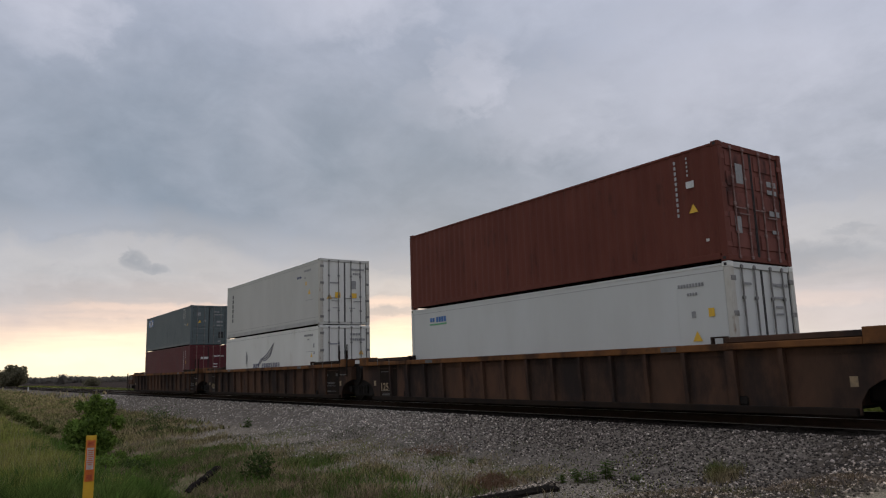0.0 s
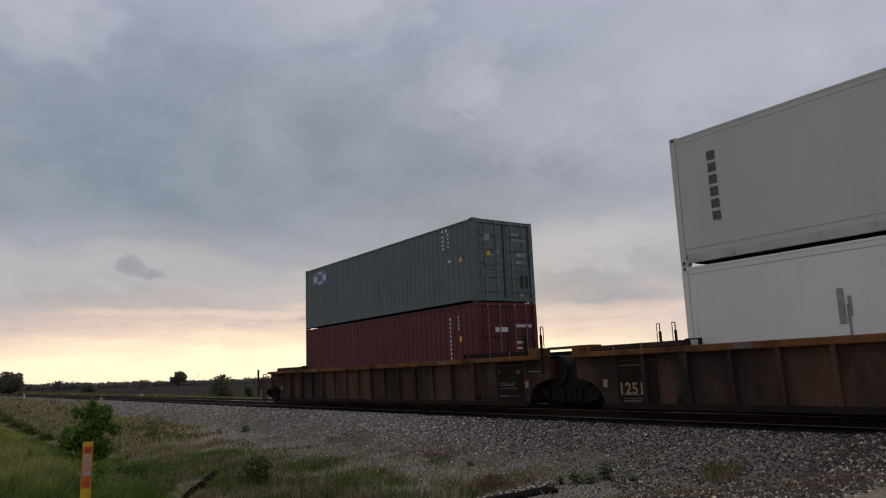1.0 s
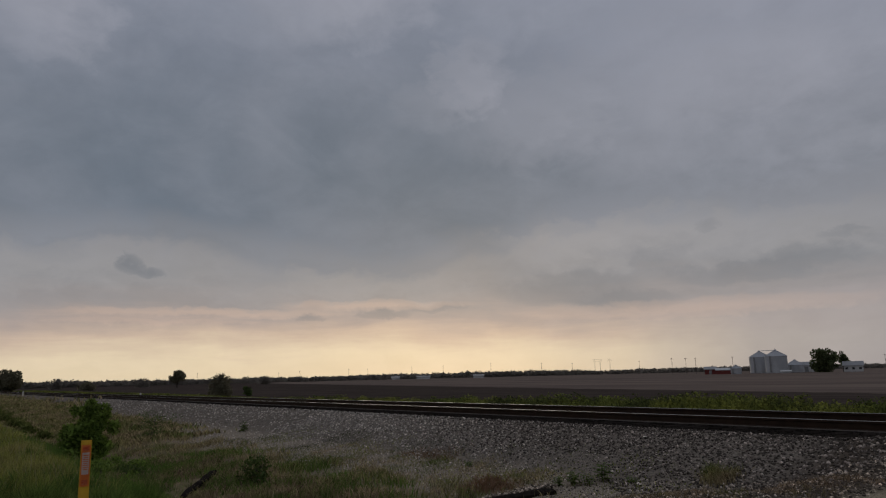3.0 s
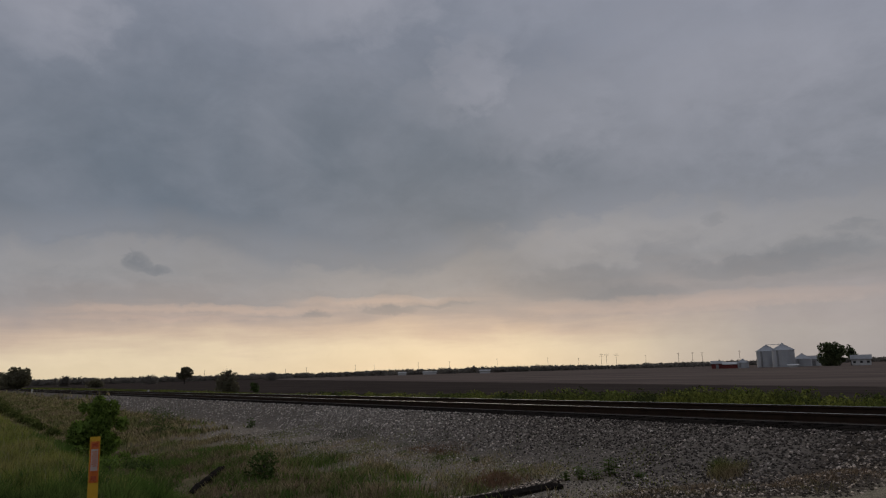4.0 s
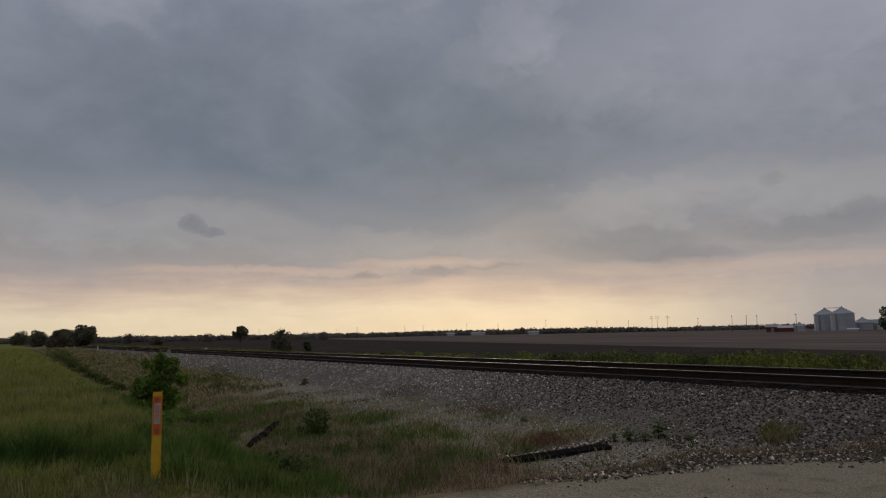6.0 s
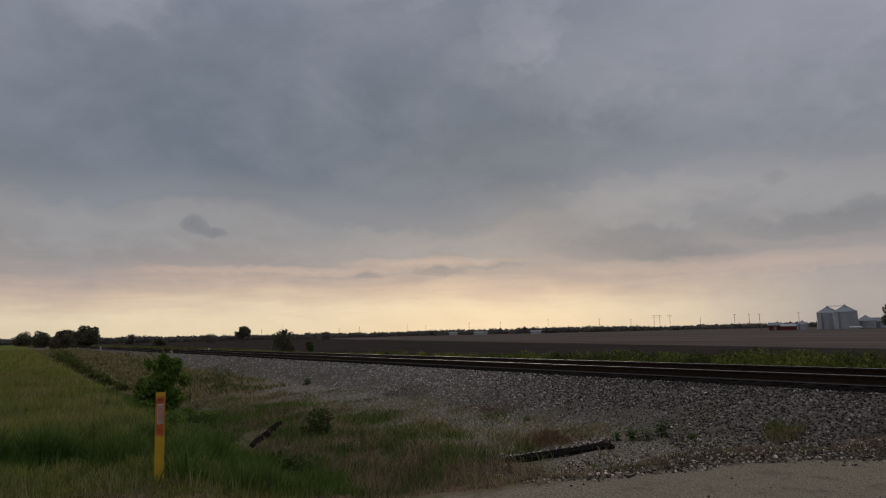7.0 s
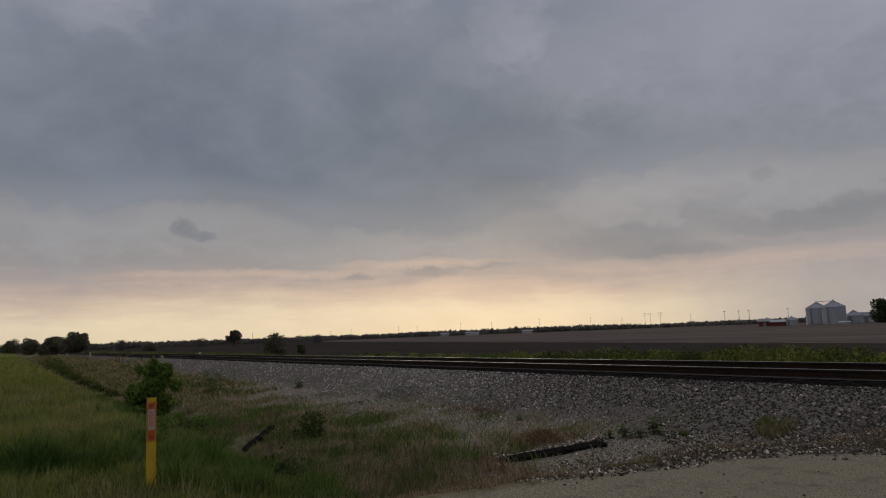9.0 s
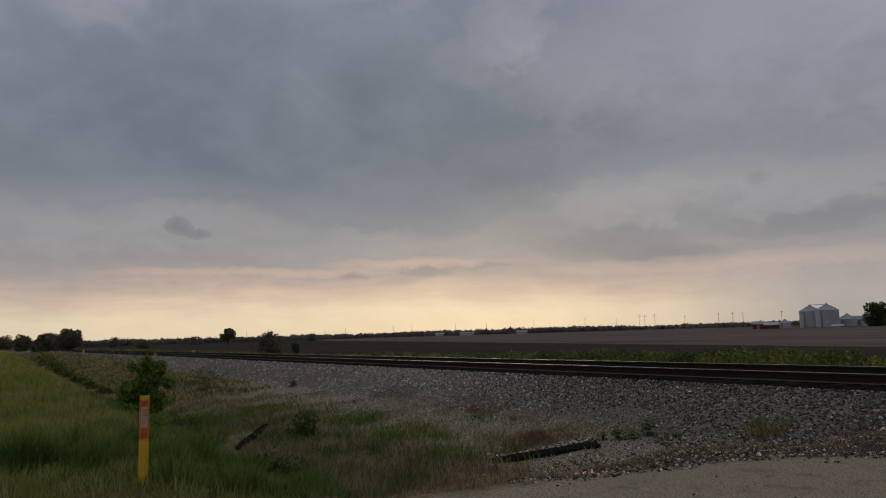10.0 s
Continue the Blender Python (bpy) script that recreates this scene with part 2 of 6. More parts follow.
M["grey_rail"] = material("scuffed_grey_rail_paint", (0.44, 0.44, 0.41), 0.7, 0, (0.37, 0.365, 0.335), 2.0, 0.9, (0.22, 0.18, 0.14), 2.0, (0.6, 0.78), 0.05, 60, spec=0.15)
M["rust_well"] = material("rusty_brown_wagon_paint", (0.105, 0.056, 0.035), 0.9, 0, (0.062, 0.039, 0.027), 1.1, 0.9, (0.030, 0.023, 0.020), 0.8, (0.40, 0.64), 0.2, 50, (1, 1, 0.4), spec=0.08)
M["rust_chord"] = material("orange_rust_wagon_chord", (0.19, 0.083, 0.03), 0.9, 0, (0.12, 0.054, 0.024), 2.0, 0.9, (0.055, 0.031, 0.019), 1.1, (0.46, 0.68), 0.15, 50, spec=0.1)
M["black_steel"] = material("grimy_black_steel", (0.010, 0.009, 0.008), 0.8, 0.0, (0.018, 0.014, 0.011), 3, 0.8, (0.028, 0.019, 0.013), 2.0, (0.58, 0.78), 0.2, 40, spec=0.15)
M["dark_plate"] = material("dark_wagon_plate", (0.017, 0.014, 0.012), 0.9, 0.0, (0.03, 0.02, 0.014), 2, 0.8, None, bump=0.15, spec=0.05)
M["steel_grey"] = material("galvanised_bar", (0.22, 0.22, 0.21), 0.5, 0.5, (0.12, 0.11, 0.10), 6, 0.8, bump=0.05)
M["rod_red"] = material("weathered_red_door_rod", (0.15, 0.06, 0.05), 0.5, 0.2, (0.2, 0.14, 0.12), 6, 0.8, bump=0.05)
M["ink_white"] = material("white_lettering_paint", (0.62, 0.62, 0.6), 0.6, 0, (0.45, 0.44, 0.42), 12, 0.8, bump=0)
M["ink_dim"] = material("faded_lettering_paint", (0.20, 0.20, 0.20), 0.6, 0, (0.30, 0.30, 0.29), 12, 0.8, bump=0)
M["ink_faint"] = material("grimed_stencil_paint", (0.12, 0.115, 0.105), 0.7, 0, (0.06, 0.055, 0.05), 12, 0.9, bump=0)
M["ink_navy"] = material("navy_marking_paint", (0.03, 0.04, 0.11), 0.5, 0, (0.05, 0.06, 0.13), 8, 0.6, bump=0)
M["ink_blue"] = material("blue_marking_paint", (0.04, 0.14, 0.36), 0.5, 0, (0.05, 0.17, 0.40), 8, 0.6, bump=0)
M["ink_green"] = material("green_marking_paint", (0.10, 0.35, 0.16), 0.5, 0, (0.12, 0.4, 0.2), 8, 0.6, bump=0)
M["ink_yellow"] = material("yellow_warning_label", (0.70, 0.42, 0.03), 0.5, 0, (0.6, 0.36, 0.03), 10, 0.6, bump=0)
M["rubber"] = material("black_rubber_seal", (0.02, 0.02, 0.02), 0.8, 0, (0.035, 0.033, 0.03), 6, 0.6, bump=0)
M["rail_top"] = material("polished_rail_head", (0.37, 0.36, 0.35), 0.46, 1.0, (0.30, 0.29, 0.28), 3, 0.6, bump=0.02, stretch=(0.2, 1, 1))
M["rail_side"] = material("rusty_rail_side", (0.026, 0.017, 0.012), 0.9, 0.0, (0.04, 0.025, 0.017), 5, 0.8, bump=0.15, spec=0.1)
# light caught on the rail foot, given as a paler colour
M["rail_foot"] = material("sky_lit_rail_foot", (0.20, 0.18, 0.16), 0.6, 0.2, (0.13, 0.115, 0.10), 5, 0.8, bump=0.1, spec=0.3)
M["tie"] = material("creosoted_timber", (0.017, 0.014, 0.012), 0.95, 0, (0.03, 0.025, 0.022), 6, 0.8, bump=0.4, stretch=(6, 0.6, 6), piece=0.3, spec=0.0)
M["ballast"] = material("brownish_grey_ballast_stone", (0.225, 0.19, 0.162), 0.9, 0, (0.075, 0.063, 0.053), 9, 0.9, bump=0.4, bump_scale=30, piece=0.65, spec=0.05, pale=2.4)
M["ballast_pale"] = material("light_toned_ballast_stone", (0.48, 0.425, 0.365), 0.9, 0, (0.25, 0.22, 0.185), 9, 0.9, bump=0.4, bump_scale=30, piece=0.45, spec=0.03, pale=1.25)
# grease stain and the track bed's shade share this near-black colour
M["ballast_dark"] = material("oil_and_shade_dark_ballast_stone", (0.018, 0.015, 0.013), 0.95, 0, (0.03, 0.025, 0.021), 9, 0.8, bump=0.3, bump_scale=30, piece=0.5, spec=0.0)


# ---- mesh helpers ----
def box(bm, x0, x1, y0, y1, z0, z1, bevel=0.0):
    vs = [bm.verts.new(c) for c in ((x0, y0, z0), (x1, y0, z0), (x1, y1, z0), (x0, y1, z0), (x0, y0, z1), (x1, y0, z1), (x1, y1, z1), (x0, y1, z1))]
    fs = [bm.faces.new([vs[i] for i in q]) for q in ((0, 3, 2, 1), (4, 5, 6, 7), (0, 1, 5, 4), (1, 2, 6, 5), (2, 3, 7, 6), (3, 0, 4, 7))]
    if bevel:
        bmesh.ops.bevel(bm, geom=list({e for f in fs for e in f.edges}), offset=bevel, segments=1, affect="EDGES")
    return bm


def rod(bm, a, b, r, n=8, r2=None, caps=True):
    """A round bar from a to b, tapering to r2."""
    a, b = Vector(a), Vector(b)
    q = (b - a).to_track_quat("Z", "Y")
    r2 = r if r2 is None else r2
    rings = []
    for c, rad in ((a, r), (b, r2)):
        rings.append([bm.verts.new(c + q @ Vector((rad * math.cos(k * 2 * math.pi / n), rad * math.sin(k * 2 * math.pi / n), 0))) for k in range(n)])
    for k in range(n):
        bm.faces.new((rings[0][k], rings[0][(k + 1) % n], rings[1][(k + 1) % n], rings[1][k]))
    if caps:
        bm.faces.new(rings[0][::-1])
        bm.faces.new(rings[1])
    return bm


def extrude_profile(bm, pts, axis, lo, hi):
    """A solid with the given outline, drawn in the two other axes in order, from lo to hi along the axis."""
    def at(u, v, w):
        return {"x": (w, u, v), "y": (u, w, v), "z": (u, v, w)}[axis]
    a = [bm.verts.new(at(u, v, lo)) for u, v in pts]
    b = [bm.verts.new(at(u, v, hi)) for u, v in pts]
    n = len(pts)
    for i in range(n):
        bm.faces.new((a[i], a[(i + 1) % n], b[(i + 1) % n], b[i]))
    bm.faces.new(a[::-1])
    bm.faces.new(b)
    bmesh.ops.recalc_face_normals(bm, faces=bm.faces[:])
    return bm


def mesh_of(name, bm, mat):
    me = bpy.data.meshes.new(name)
    bmesh.ops.recalc_face_normals(bm, faces=bm.faces[:])
    bm.to_mesh(me)
    bm.free()
    me.materials.append(mat)
    return me


def part(name, bm, mat, parent=None, label=""):
    ob = new(name, mesh_of(name, bm, mat))
    ob.parent = parent
    return tagged(ob, label)


def raw_mesh(name, verts, faces, mats, smooth=False, index=None):
    """A mesh from arrays of corners and faces."""
    me = bpy.data.meshes.new(name)
    verts = np.asarray(verts, dtype=np.float32)
    faces = np.asarray(faces, dtype=np.int32)
    k = faces.shape[1]
    me.vertices.add(len(verts))
    me.vertices.foreach_set("co", verts.ravel())
    me.loops.add(faces.size)
    me.loops.foreach_set("vertex_index", faces.ravel())
    me.polygons.add(len(faces))
    me.polygons.foreach_set("loop_start", np.arange(0, faces.size, k, dtype=np.int32))
    for m in mats:
        me.materials.append(m)
    if index is not None:
        me.polygons.foreach_set("material_index", np.asarray(index, dtype=np.int32))
    if smooth:
        me.polygons.foreach_set("use_smooth", np.ones(len(faces), dtype=bool))
    me.update(calc_edges=True)
    me.validate()
    return me


def thing(name, label, category, group="", kind=""):
    return tagged(new(name), label, category, group, kind)


# ---- ground ----
def smooth(a, b, v):
    t = np.clip((v - a) / (b - a), 0, 1)
    return t * t * (3 - 2 * t)


EDGE_Y = (0.0, 3.2, 4.6, 5.9, 7.1, 8.0, 8.75, 9.8, 12.4, 16.0)
EDGE_X = (-6.4, -6.15, -6.05, -5.78, -5.52, -5.10, -4.48, -4.1, -3.9, -3.9)


def road_edge(y):
    return np.interp(y, EDGE_Y, EDGE_X) + 0.06 * np.sin(y * 2.3) + 0.05 * np.sin(y * 5.9 + 1)


PROFILE_Y = (-4000, -60, 0.0, 1.9, 2.6, 4.4, 6.3, 9.0, 10.6, 12.64, 12.9, 15.9, 16.2, 17.8, 19.0, 24.0, 29.0, 80.0, 400.0, 4000.0)
PROFILE_Z = (-0.6, -0.2, -0.15, -0.2, -0.42, -0.92, -0.72, -0.52, -0.40, 0.36, 0.40, 0.40, 0.36, -0.15, -0.05, -0.05, -0.75, -0.9, -1.3, -4.0)
ROAD_Y = (-4000, 0, 8.6, 12.4, 13.4, 15.4, 16.4, 24.0, 60.0, 4000.0)
ROAD_Z = (-0.3, 0.0, 0.02, 0.50, 0.585, 0.585, 0.50, -0.05, -0.8, -4.0)


def ground_z(x, y):
    """The lie of the land: field, ditch, ballast bank, track bed, verge, ploughland, and the road that crosses."""
    x, y = np.asarray(x, dtype=float), np.asarray(y, dtype=float)
    bed = smooth(9.5, 12.6, y) * (1 - smooth(16.2, 19.0, y))
    land = np.interp(y, PROFILE_Y, PROFILE_Z) + bed * 0.002 * np.clip(x, -400, 20)
    rough = 0.05 * np.sin(x * 1.13 + y * 0.9) * np.sin(y * 1.7 - x * 0.37) + 0.02 * np.sin(x * 3.1 + 2 * y) * np.sin(y * 4.3 + x)
    land = land + rough * smooth(-3, 3, y) * (1 - smooth(8.5, 10.5, y))
    road = np.interp(y, ROAD_Y, ROAD_Z)
    w = smooth(-2.6, 0.0, x - road_edge(y))
    berm = 0.16 * np.exp(-((x - road_edge(y) + 0.9) / 0.6) ** 2) * smooth(5.0, 7.5, y) * (1 - smooth(10.5, 12.0, y))
    return land * (1 - w) + road * w + berm


def ground_material():
    m = bpy.data.materials.new("ground_soil_gravel_and_crops")
    m.use_nodes = True
    nt = m.node_tree
    N, K = nt.nodes.new, nt.links.new
    bsdf = nt.nodes["Principled BSDF"]
    bsdf.inputs["Roughness"].default_value = 0.95
    bsdf.inputs["Specular IOR Level"].default_value = 0.0
    co = N("ShaderNodeTexCoord").outputs["Object"]
    sep = N("ShaderNodeSeparateXYZ")
    K(co, sep.inputs[0])

    def tex(s, d=6.0, r=0.6, stretch=None):
        n = N("ShaderNodeTexNoise")
        n.inputs["Scale"].default_value, n.inputs["Detail"].default_value, n.inputs["Roughness"].default_value = s, d, r
        if stretch:
            mp = N("ShaderNodeMapping")
            mp.inputs["Scale"].default_value = stretch
            K(co, mp.inputs[0])
            K(mp.outputs[0], n.inputs["Vector"])
        else:
            K(co, n.inputs["Vector"])
        return n.outputs["Fac"]

    def calc(op, a, b):
        n = N("ShaderNodeMath")
        n.operation = op
        for i, v in enumerate((a, b)):
            if isinstance(v, (int, float)):
                n.inputs[i].default_value = v
            else:
                K(v, n.inputs[i])
        return n.outputs[0]

    def step(v, a, b):
        n = N("ShaderNodeMapRange")
        n.interpolation_type = "SMOOTHSTEP"
        n.inputs["From Min"].default_value, n.inputs["From Max"].default_value = a, b
        K(v, n.inputs[0])
        return n.outputs[0]

    def blend(fac, a, b):
        n = N("ShaderNodeMix")
        n.data_type = "RGBA"
        K(fac, n.inputs[0])
        for i, v in ((6, a), (7, b)):
            if isinstance(v, tuple):
                n.inputs[i].default_value = (*v, 1)
            else:
                K(v, n.inputs[i])
        return n.outputs[2]

    grain, lump, wide = tex(30), tex(2.2), tex(0.35)
    yw = calc("ADD", sep.outputs[1], calc("MULTIPLY", calc("SUBTRACT", lump, 0.5), 2.4))
    stone = blend(step(tex(14, 4), 0.35, 0.65), (0.11, 0.093, 0.076), (0.21, 0.18, 0.148))
    weedy = blend(step(lump, 0.4, 0.6), (0.225, 0.17, 0.115), (0.145, 0.13, 0.068))
    grit = blend(step(tex(22, 4), 0.38, 0.62), (0.165, 0.137, 0.100), (0.33, 0.28, 0.22))
    hay = blend(step(wide, 0.4, 0.6), (0.18, 0.19, 0.05), (0.15, 0.165, 0.045))
    col = blend(step(yw, 1.8, 2.8), hay, weedy)
    col = blend(calc("MULTIPLY", step(yw, 6.6, 8.6), step(sep.outputs[0], -42.0, -28.0)), col, grit)
    col = blend(step(yw, 9.6, 11.2), col, stone)
    # track bed: oil stain, with the shade there painted in too
    oily_shaded = blend(step(grain, 0.4, 0.6), (0.014, 0.012, 0.010), (0.026, 0.022, 0.018))
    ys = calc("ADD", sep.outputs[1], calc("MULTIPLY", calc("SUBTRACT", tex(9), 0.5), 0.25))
    col = blend(step(ys, 12.6, 12.75), col, oily_shaded)
    col = blend(step(ys, 16.1, 16.3), col, stone)
    verge = blend(step(lump, 0.4, 0.6), (0.11, 0.12, 0.04), (0.12, 0.105, 0.05))
    col = blend(step(yw, 17.0, 18.5), col, verge)
    furrow = tex(0.6, 6, 0.6, (0.12, 1.6, 1))
    tilth = blend(step(furrow, 0.4, 0.6), (0.048, 0.038, 0.033), (0.066, 0.053, 0.045))
    far_y = calc("ADD", sep.outputs[1], calc("ADD", calc("MULTIPLY", calc("SUBTRACT", wide, 0.5), 6.0), calc("MULTIPLY", sep.outputs[0], 0.27)))
    col = blend(step(yw, 22.0, 23.5), col, tilth)
    dry = blend(step(tex(0.05, 7, 0.65, (0.3, 1.5, 1)), 0.40, 0.60), (0.118, 0.093, 0.08), (0.17, 0.134, 0.112))
    col = blend(step(far_y, 57.0, 60.0), col, dry)
    # the crossing road: pale worn chip seal
    bend = N("ShaderNodeValToRGB")
    els = bend.color_ramp.elements
    while len(els) < len(EDGE_Y):
        els.new(0.5)
    for e, ey, ex in zip(els, EDGE_Y, EDGE_X):
        e.position, e.color = ey / 16, [(ex + 8) / 8] * 3 + [1]
    K(calc("DIVIDE", sep.outputs[1], 16.0), bend.inputs[0])
    # metres past the road's edge, less 6.1
    edge = calc("ADD", calc("SUBTRACT", sep.outputs[0], calc("ADD", calc("MULTIPLY", bend.outputs[0], 8.0), -1.9)), calc("MULTIPLY", calc("SUBTRACT", tex(3.5), 0.5), 0.7))
    chip = blend(step(tex(60, 3), 0.35, 0.65), (0.165, 0.138, 0.092), (0.37, 0.315, 0.222))
    chip = blend(step(lump, 0.5, 0.75), chip, (0.15, 0.128, 0.095))
    chip = blend(step(tex(26, 4, 0.7), 0.56, 0.68), chip, (0.12, 0.10, 0.072))
    shoulder = calc("MULTIPLY", step(edge, -9.1, -7.9), step(yw, 5.4, 7.0))
    col = blend(shoulder, col, blend(step(yw, 12.4, 12.7), (0.085, 0.068, 0.053), oily_shaded))
    on_road = step(edge, -6.2, -5.95)
    col = blend(on_road, col, chip)
    K(col, bsdf.inputs["Base Color"])
    bp = N("ShaderNodeBump")
    bp.inputs["Strength"].default_value, bp.inputs["Distance"].default_value = 0.5, 0.03
    K(calc("ADD", tex(18, 4), calc("MULTIPLY", grain, 0.6)), bp.inputs["Height"])
    K(bp.outputs[0], bsdf.inputs["Normal"])
    return m


def build_ground():
    xs = np.unique(np.concatenate([-np.geomspace(60, 4000, 40), np.arange(-60, -24, 0.6), np.arange(-24, 2, 0.16), np.arange(2, 30, 1.0), np.geomspace(30, 4000, 25)]))
    ys = np.unique(np.concatenate([-np.geomspace(6, 4000, 25), np.arange(-6, 0, 0.5), np.arange(0, 19.2, 0.16), np.arange(19.2, 32, 0.8), np.geomspace(32, 4000, 45)]))
    gx, gy = np.meshgrid(xs, ys)
    gz = ground_z(gx, gy)
    verts = np.stack([gx, gy, gz], -1).reshape(-1, 3)
    nx, ny = len(xs), len(ys)
    i = (np.arange(ny - 1)[:, None] * nx + np.arange(nx - 1)[None, :]).ravel()
    faces = np.stack([i, i + 1, i + nx + 1, i + nx], -1)
    me = raw_mesh("ground", verts, faces, [ground_material()], smooth=True)
    return tagged(new("ground", me), "flat farmland with ditch, ballast bank and chip-seal road", "ground", kind="structure")


build_ground()

_b = bmesh.new()
bmesh.ops.create_icosphere(_b, subdivisions=1, radius=1.0)
ICO_V = np.array([v.co[:] for v in _b.verts])
_b.verts.index_update()
ICO_F = np.array([[v.index for v in f.verts] for f in _b.faces])
_b.free()


def scatter_stones(name, px, py, size, mat, label, sink=0.3, dz=0.0):
    """Broken stones, each of its own shape and turn, lying on the ground; one object."""
    n = len(px)
    pz = ground_z(px, py) + dz
    jit = 1 + NPR.uniform(-0.32, 0.32, (n, len(ICO_V), 1))
    shape = NPR.uniform(0.6, 1.2, (n, 1, 3)) * np.array([1, 1, 0.75])
    v = ICO_V[None] * jit * shape * size[:, None, None]
    ang = NPR.uniform(0, 2 * np.pi, n)
    c, s = np.cos(ang)[:, None], np.sin(ang)[:, None]
    tilt = NPR.uniform(-0.6, 0.6, n)[:, None]
    x, y, z = v[..., 0], v[..., 1], v[..., 2]
    y, z = y * np.cos(tilt) - z * np.sin(tilt), y * np.sin(tilt) + z * np.cos(tilt)
    x, y = x * c - y * s, x * s + y * c
    v = np.stack([x + px[:, None], y + py[:, None], z + (pz + size * (0.5 - sink))[:, None]], -1).reshape(-1, 3)
    f = (ICO_F[None] + (np.arange(n) * len(ICO_V))[:, None, None]).reshape(-1, 3)
    ob = new(name, raw_mesh(name, v, f, [mat]))
    return tagged(ob, label, "stones", kind="stuff")


def build_stones():
    # ballast bank, denser where it lies near the road
    px = np.concatenate([NPR.uniform(-26, -4.6, 41000), -26 - 50 * NPR.uniform(0, 1, 13000) ** 1.4])
    n = len(px)
    py = 12.75 - 4.9 * NPR.uniform(0, 1, n) ** 1.35
    foot = 10.75 - 0.5 * np.sin(px * 0.7) - 0.25 * np.sin(px * 1.9) - 0.9 * smooth(-10.5, -8.0, px)
    keep = (py > foot + NPR.normal(0, 0.35, n)) | (NPR.uniform(0, 1, n) < 0.42)
    px, py, low = px[keep], py[keep], (py < foot)[keep]
    size = np.where(px > -26, NPR.uniform(0.012, 0.031, len(px)) * np.where(NPR.uniform(0, 1, len(px)) < 0.02, 1.5, 1), NPR.uniform(0.02, 0.042, len(px))) * np.where(low, 0.72, 1.0)
    # stones turn pale farther along the bank, with a random boundary
    far_pale = px + NPR.normal(0, 3.0, len(px)) + 2.2 * (py - 11.5) < -15.0
    scatter_stones("ballast", px[~far_pale], py[~far_pale], size[~far_pale], M["ballast"], "loose brownish grey ballast stones on the track bank")
    scatter_stones("pale_ballast", px[far_pale], py[far_pale], size[far_pale], M["ballast_pale"], "pale ballast stones farther along the bank")
    # rubble along the road's shoulder and the toe of the bank
    n = 44000
    px = NPR.uniform(-11.5, -4.0, n)
    py = NPR.uniform(4.6, 11.2, n)
    d = px - road_edge(py)
    keep = (d < 0.12) & (NPR.uniform(0, 1, n) < np.clip(1.05 - np.clip(np.abs(d + 1.0) - 0.6, 0, 9) * 0.30 - np.clip(6.3 - py, 0, 3) * 0.34, 0.04, 1))
    px, py = px[keep], py[keep]
    scatter_stones("roadside_rubble", px, py, (0.007 + 0.017 * NPR.uniform(0, 1, len(px)) ** 1.5) * np.where(NPR.uniform(0, 1, len(px)) < 0.03, 1.6, 1), M["rubble"], "pale broken limestone rubble beside the road")
    # dirty stones between and beside the ties, their colour also darkened for shade
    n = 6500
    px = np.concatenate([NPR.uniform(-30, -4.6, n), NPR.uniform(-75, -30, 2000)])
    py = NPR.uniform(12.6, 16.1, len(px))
    scatter_stones("track_ballast", px, py, NPR.uniform(0.02, 0.045, len(px)), M["ballast_dark"], "oil-stained ballast between the ties, darkened further for shade", sink=0.55, dz=0.0)


M["rubble"] = material("mixed_limestone_rubble", (0.33, 0.27, 0.21), 0.95, 0, (0.09, 0.072, 0.058), 9, 0.9, bump=0.4, bump_scale=30, piece=0.7, spec=0.05, pale=2.6)
build_stones()


# ---- track ----
def build_track():
    track = thing("railway_track", "single railway track with worn steel rails on dark ties", "railway track", kind="structure")
    track.matrix_world = on_track(0)
    prof = [(-0.037, 0.0), (0.037, 0.0), (0.037, -0.035), (0.009, -0.05), (0.009, -0.145), (0.075, -0.165), (0.075, -0.178), (-0.075, -0.178), (-0.075, -0.165), (-0.009, -0.145), (-0.009, -0.05), (-0.037, -0.035)]
    for side in (-1, 1):
        bm = bmesh.new()
        up = 0.03 if side > 0 else 0.0
        extrude_profile(bm, [(side * 0.755 + u, v + up) for u, v in prof], "x", -900, 400)
        ob = part("rail", bm, M["rail_side"], track, "rusty rail with a polished running face")
        bm = bmesh.new()
        box(bm, -900, 400, side * 0.755 - 0.03, side * 0.755 + 0.03, 0.001 + up, 0.005 + up)
        part("running_face", bm, M["rail_top"], ob, "polished steel running face")
        # pale strip added for the skylight along the foot's edge
        bm = bmesh.new()
        box(bm, -900, 400, side * 0.755 - 0.080, side * 0.755 - 0.0755, -0.178 + up, -0.160 + up)
        part("foot_edge", bm, M["rail_foot"], ob, "edge of the rail foot, coloured as if catching the sky")
    bm = bmesh.new()
    box(bm, -0.115, 0.115, -1.3, 1.3, -0.36, -0.18, 0.012)
    me = mesh_of("tie", bm, M["tie"])
    for k in range(260):
        ob = new("tie", me)
        ob.parent = track
        ob.location = (6 - k * 0.5 + RAND.uniform(-0.03, 0.03), RAND.uniform(-0.05, 0.05), RAND.uniform(-0.008, 0.004))
        ob.rotation_euler = (0, 0, radians(RAND.uniform(-1.2, 1.2)))
    return track


build_track()

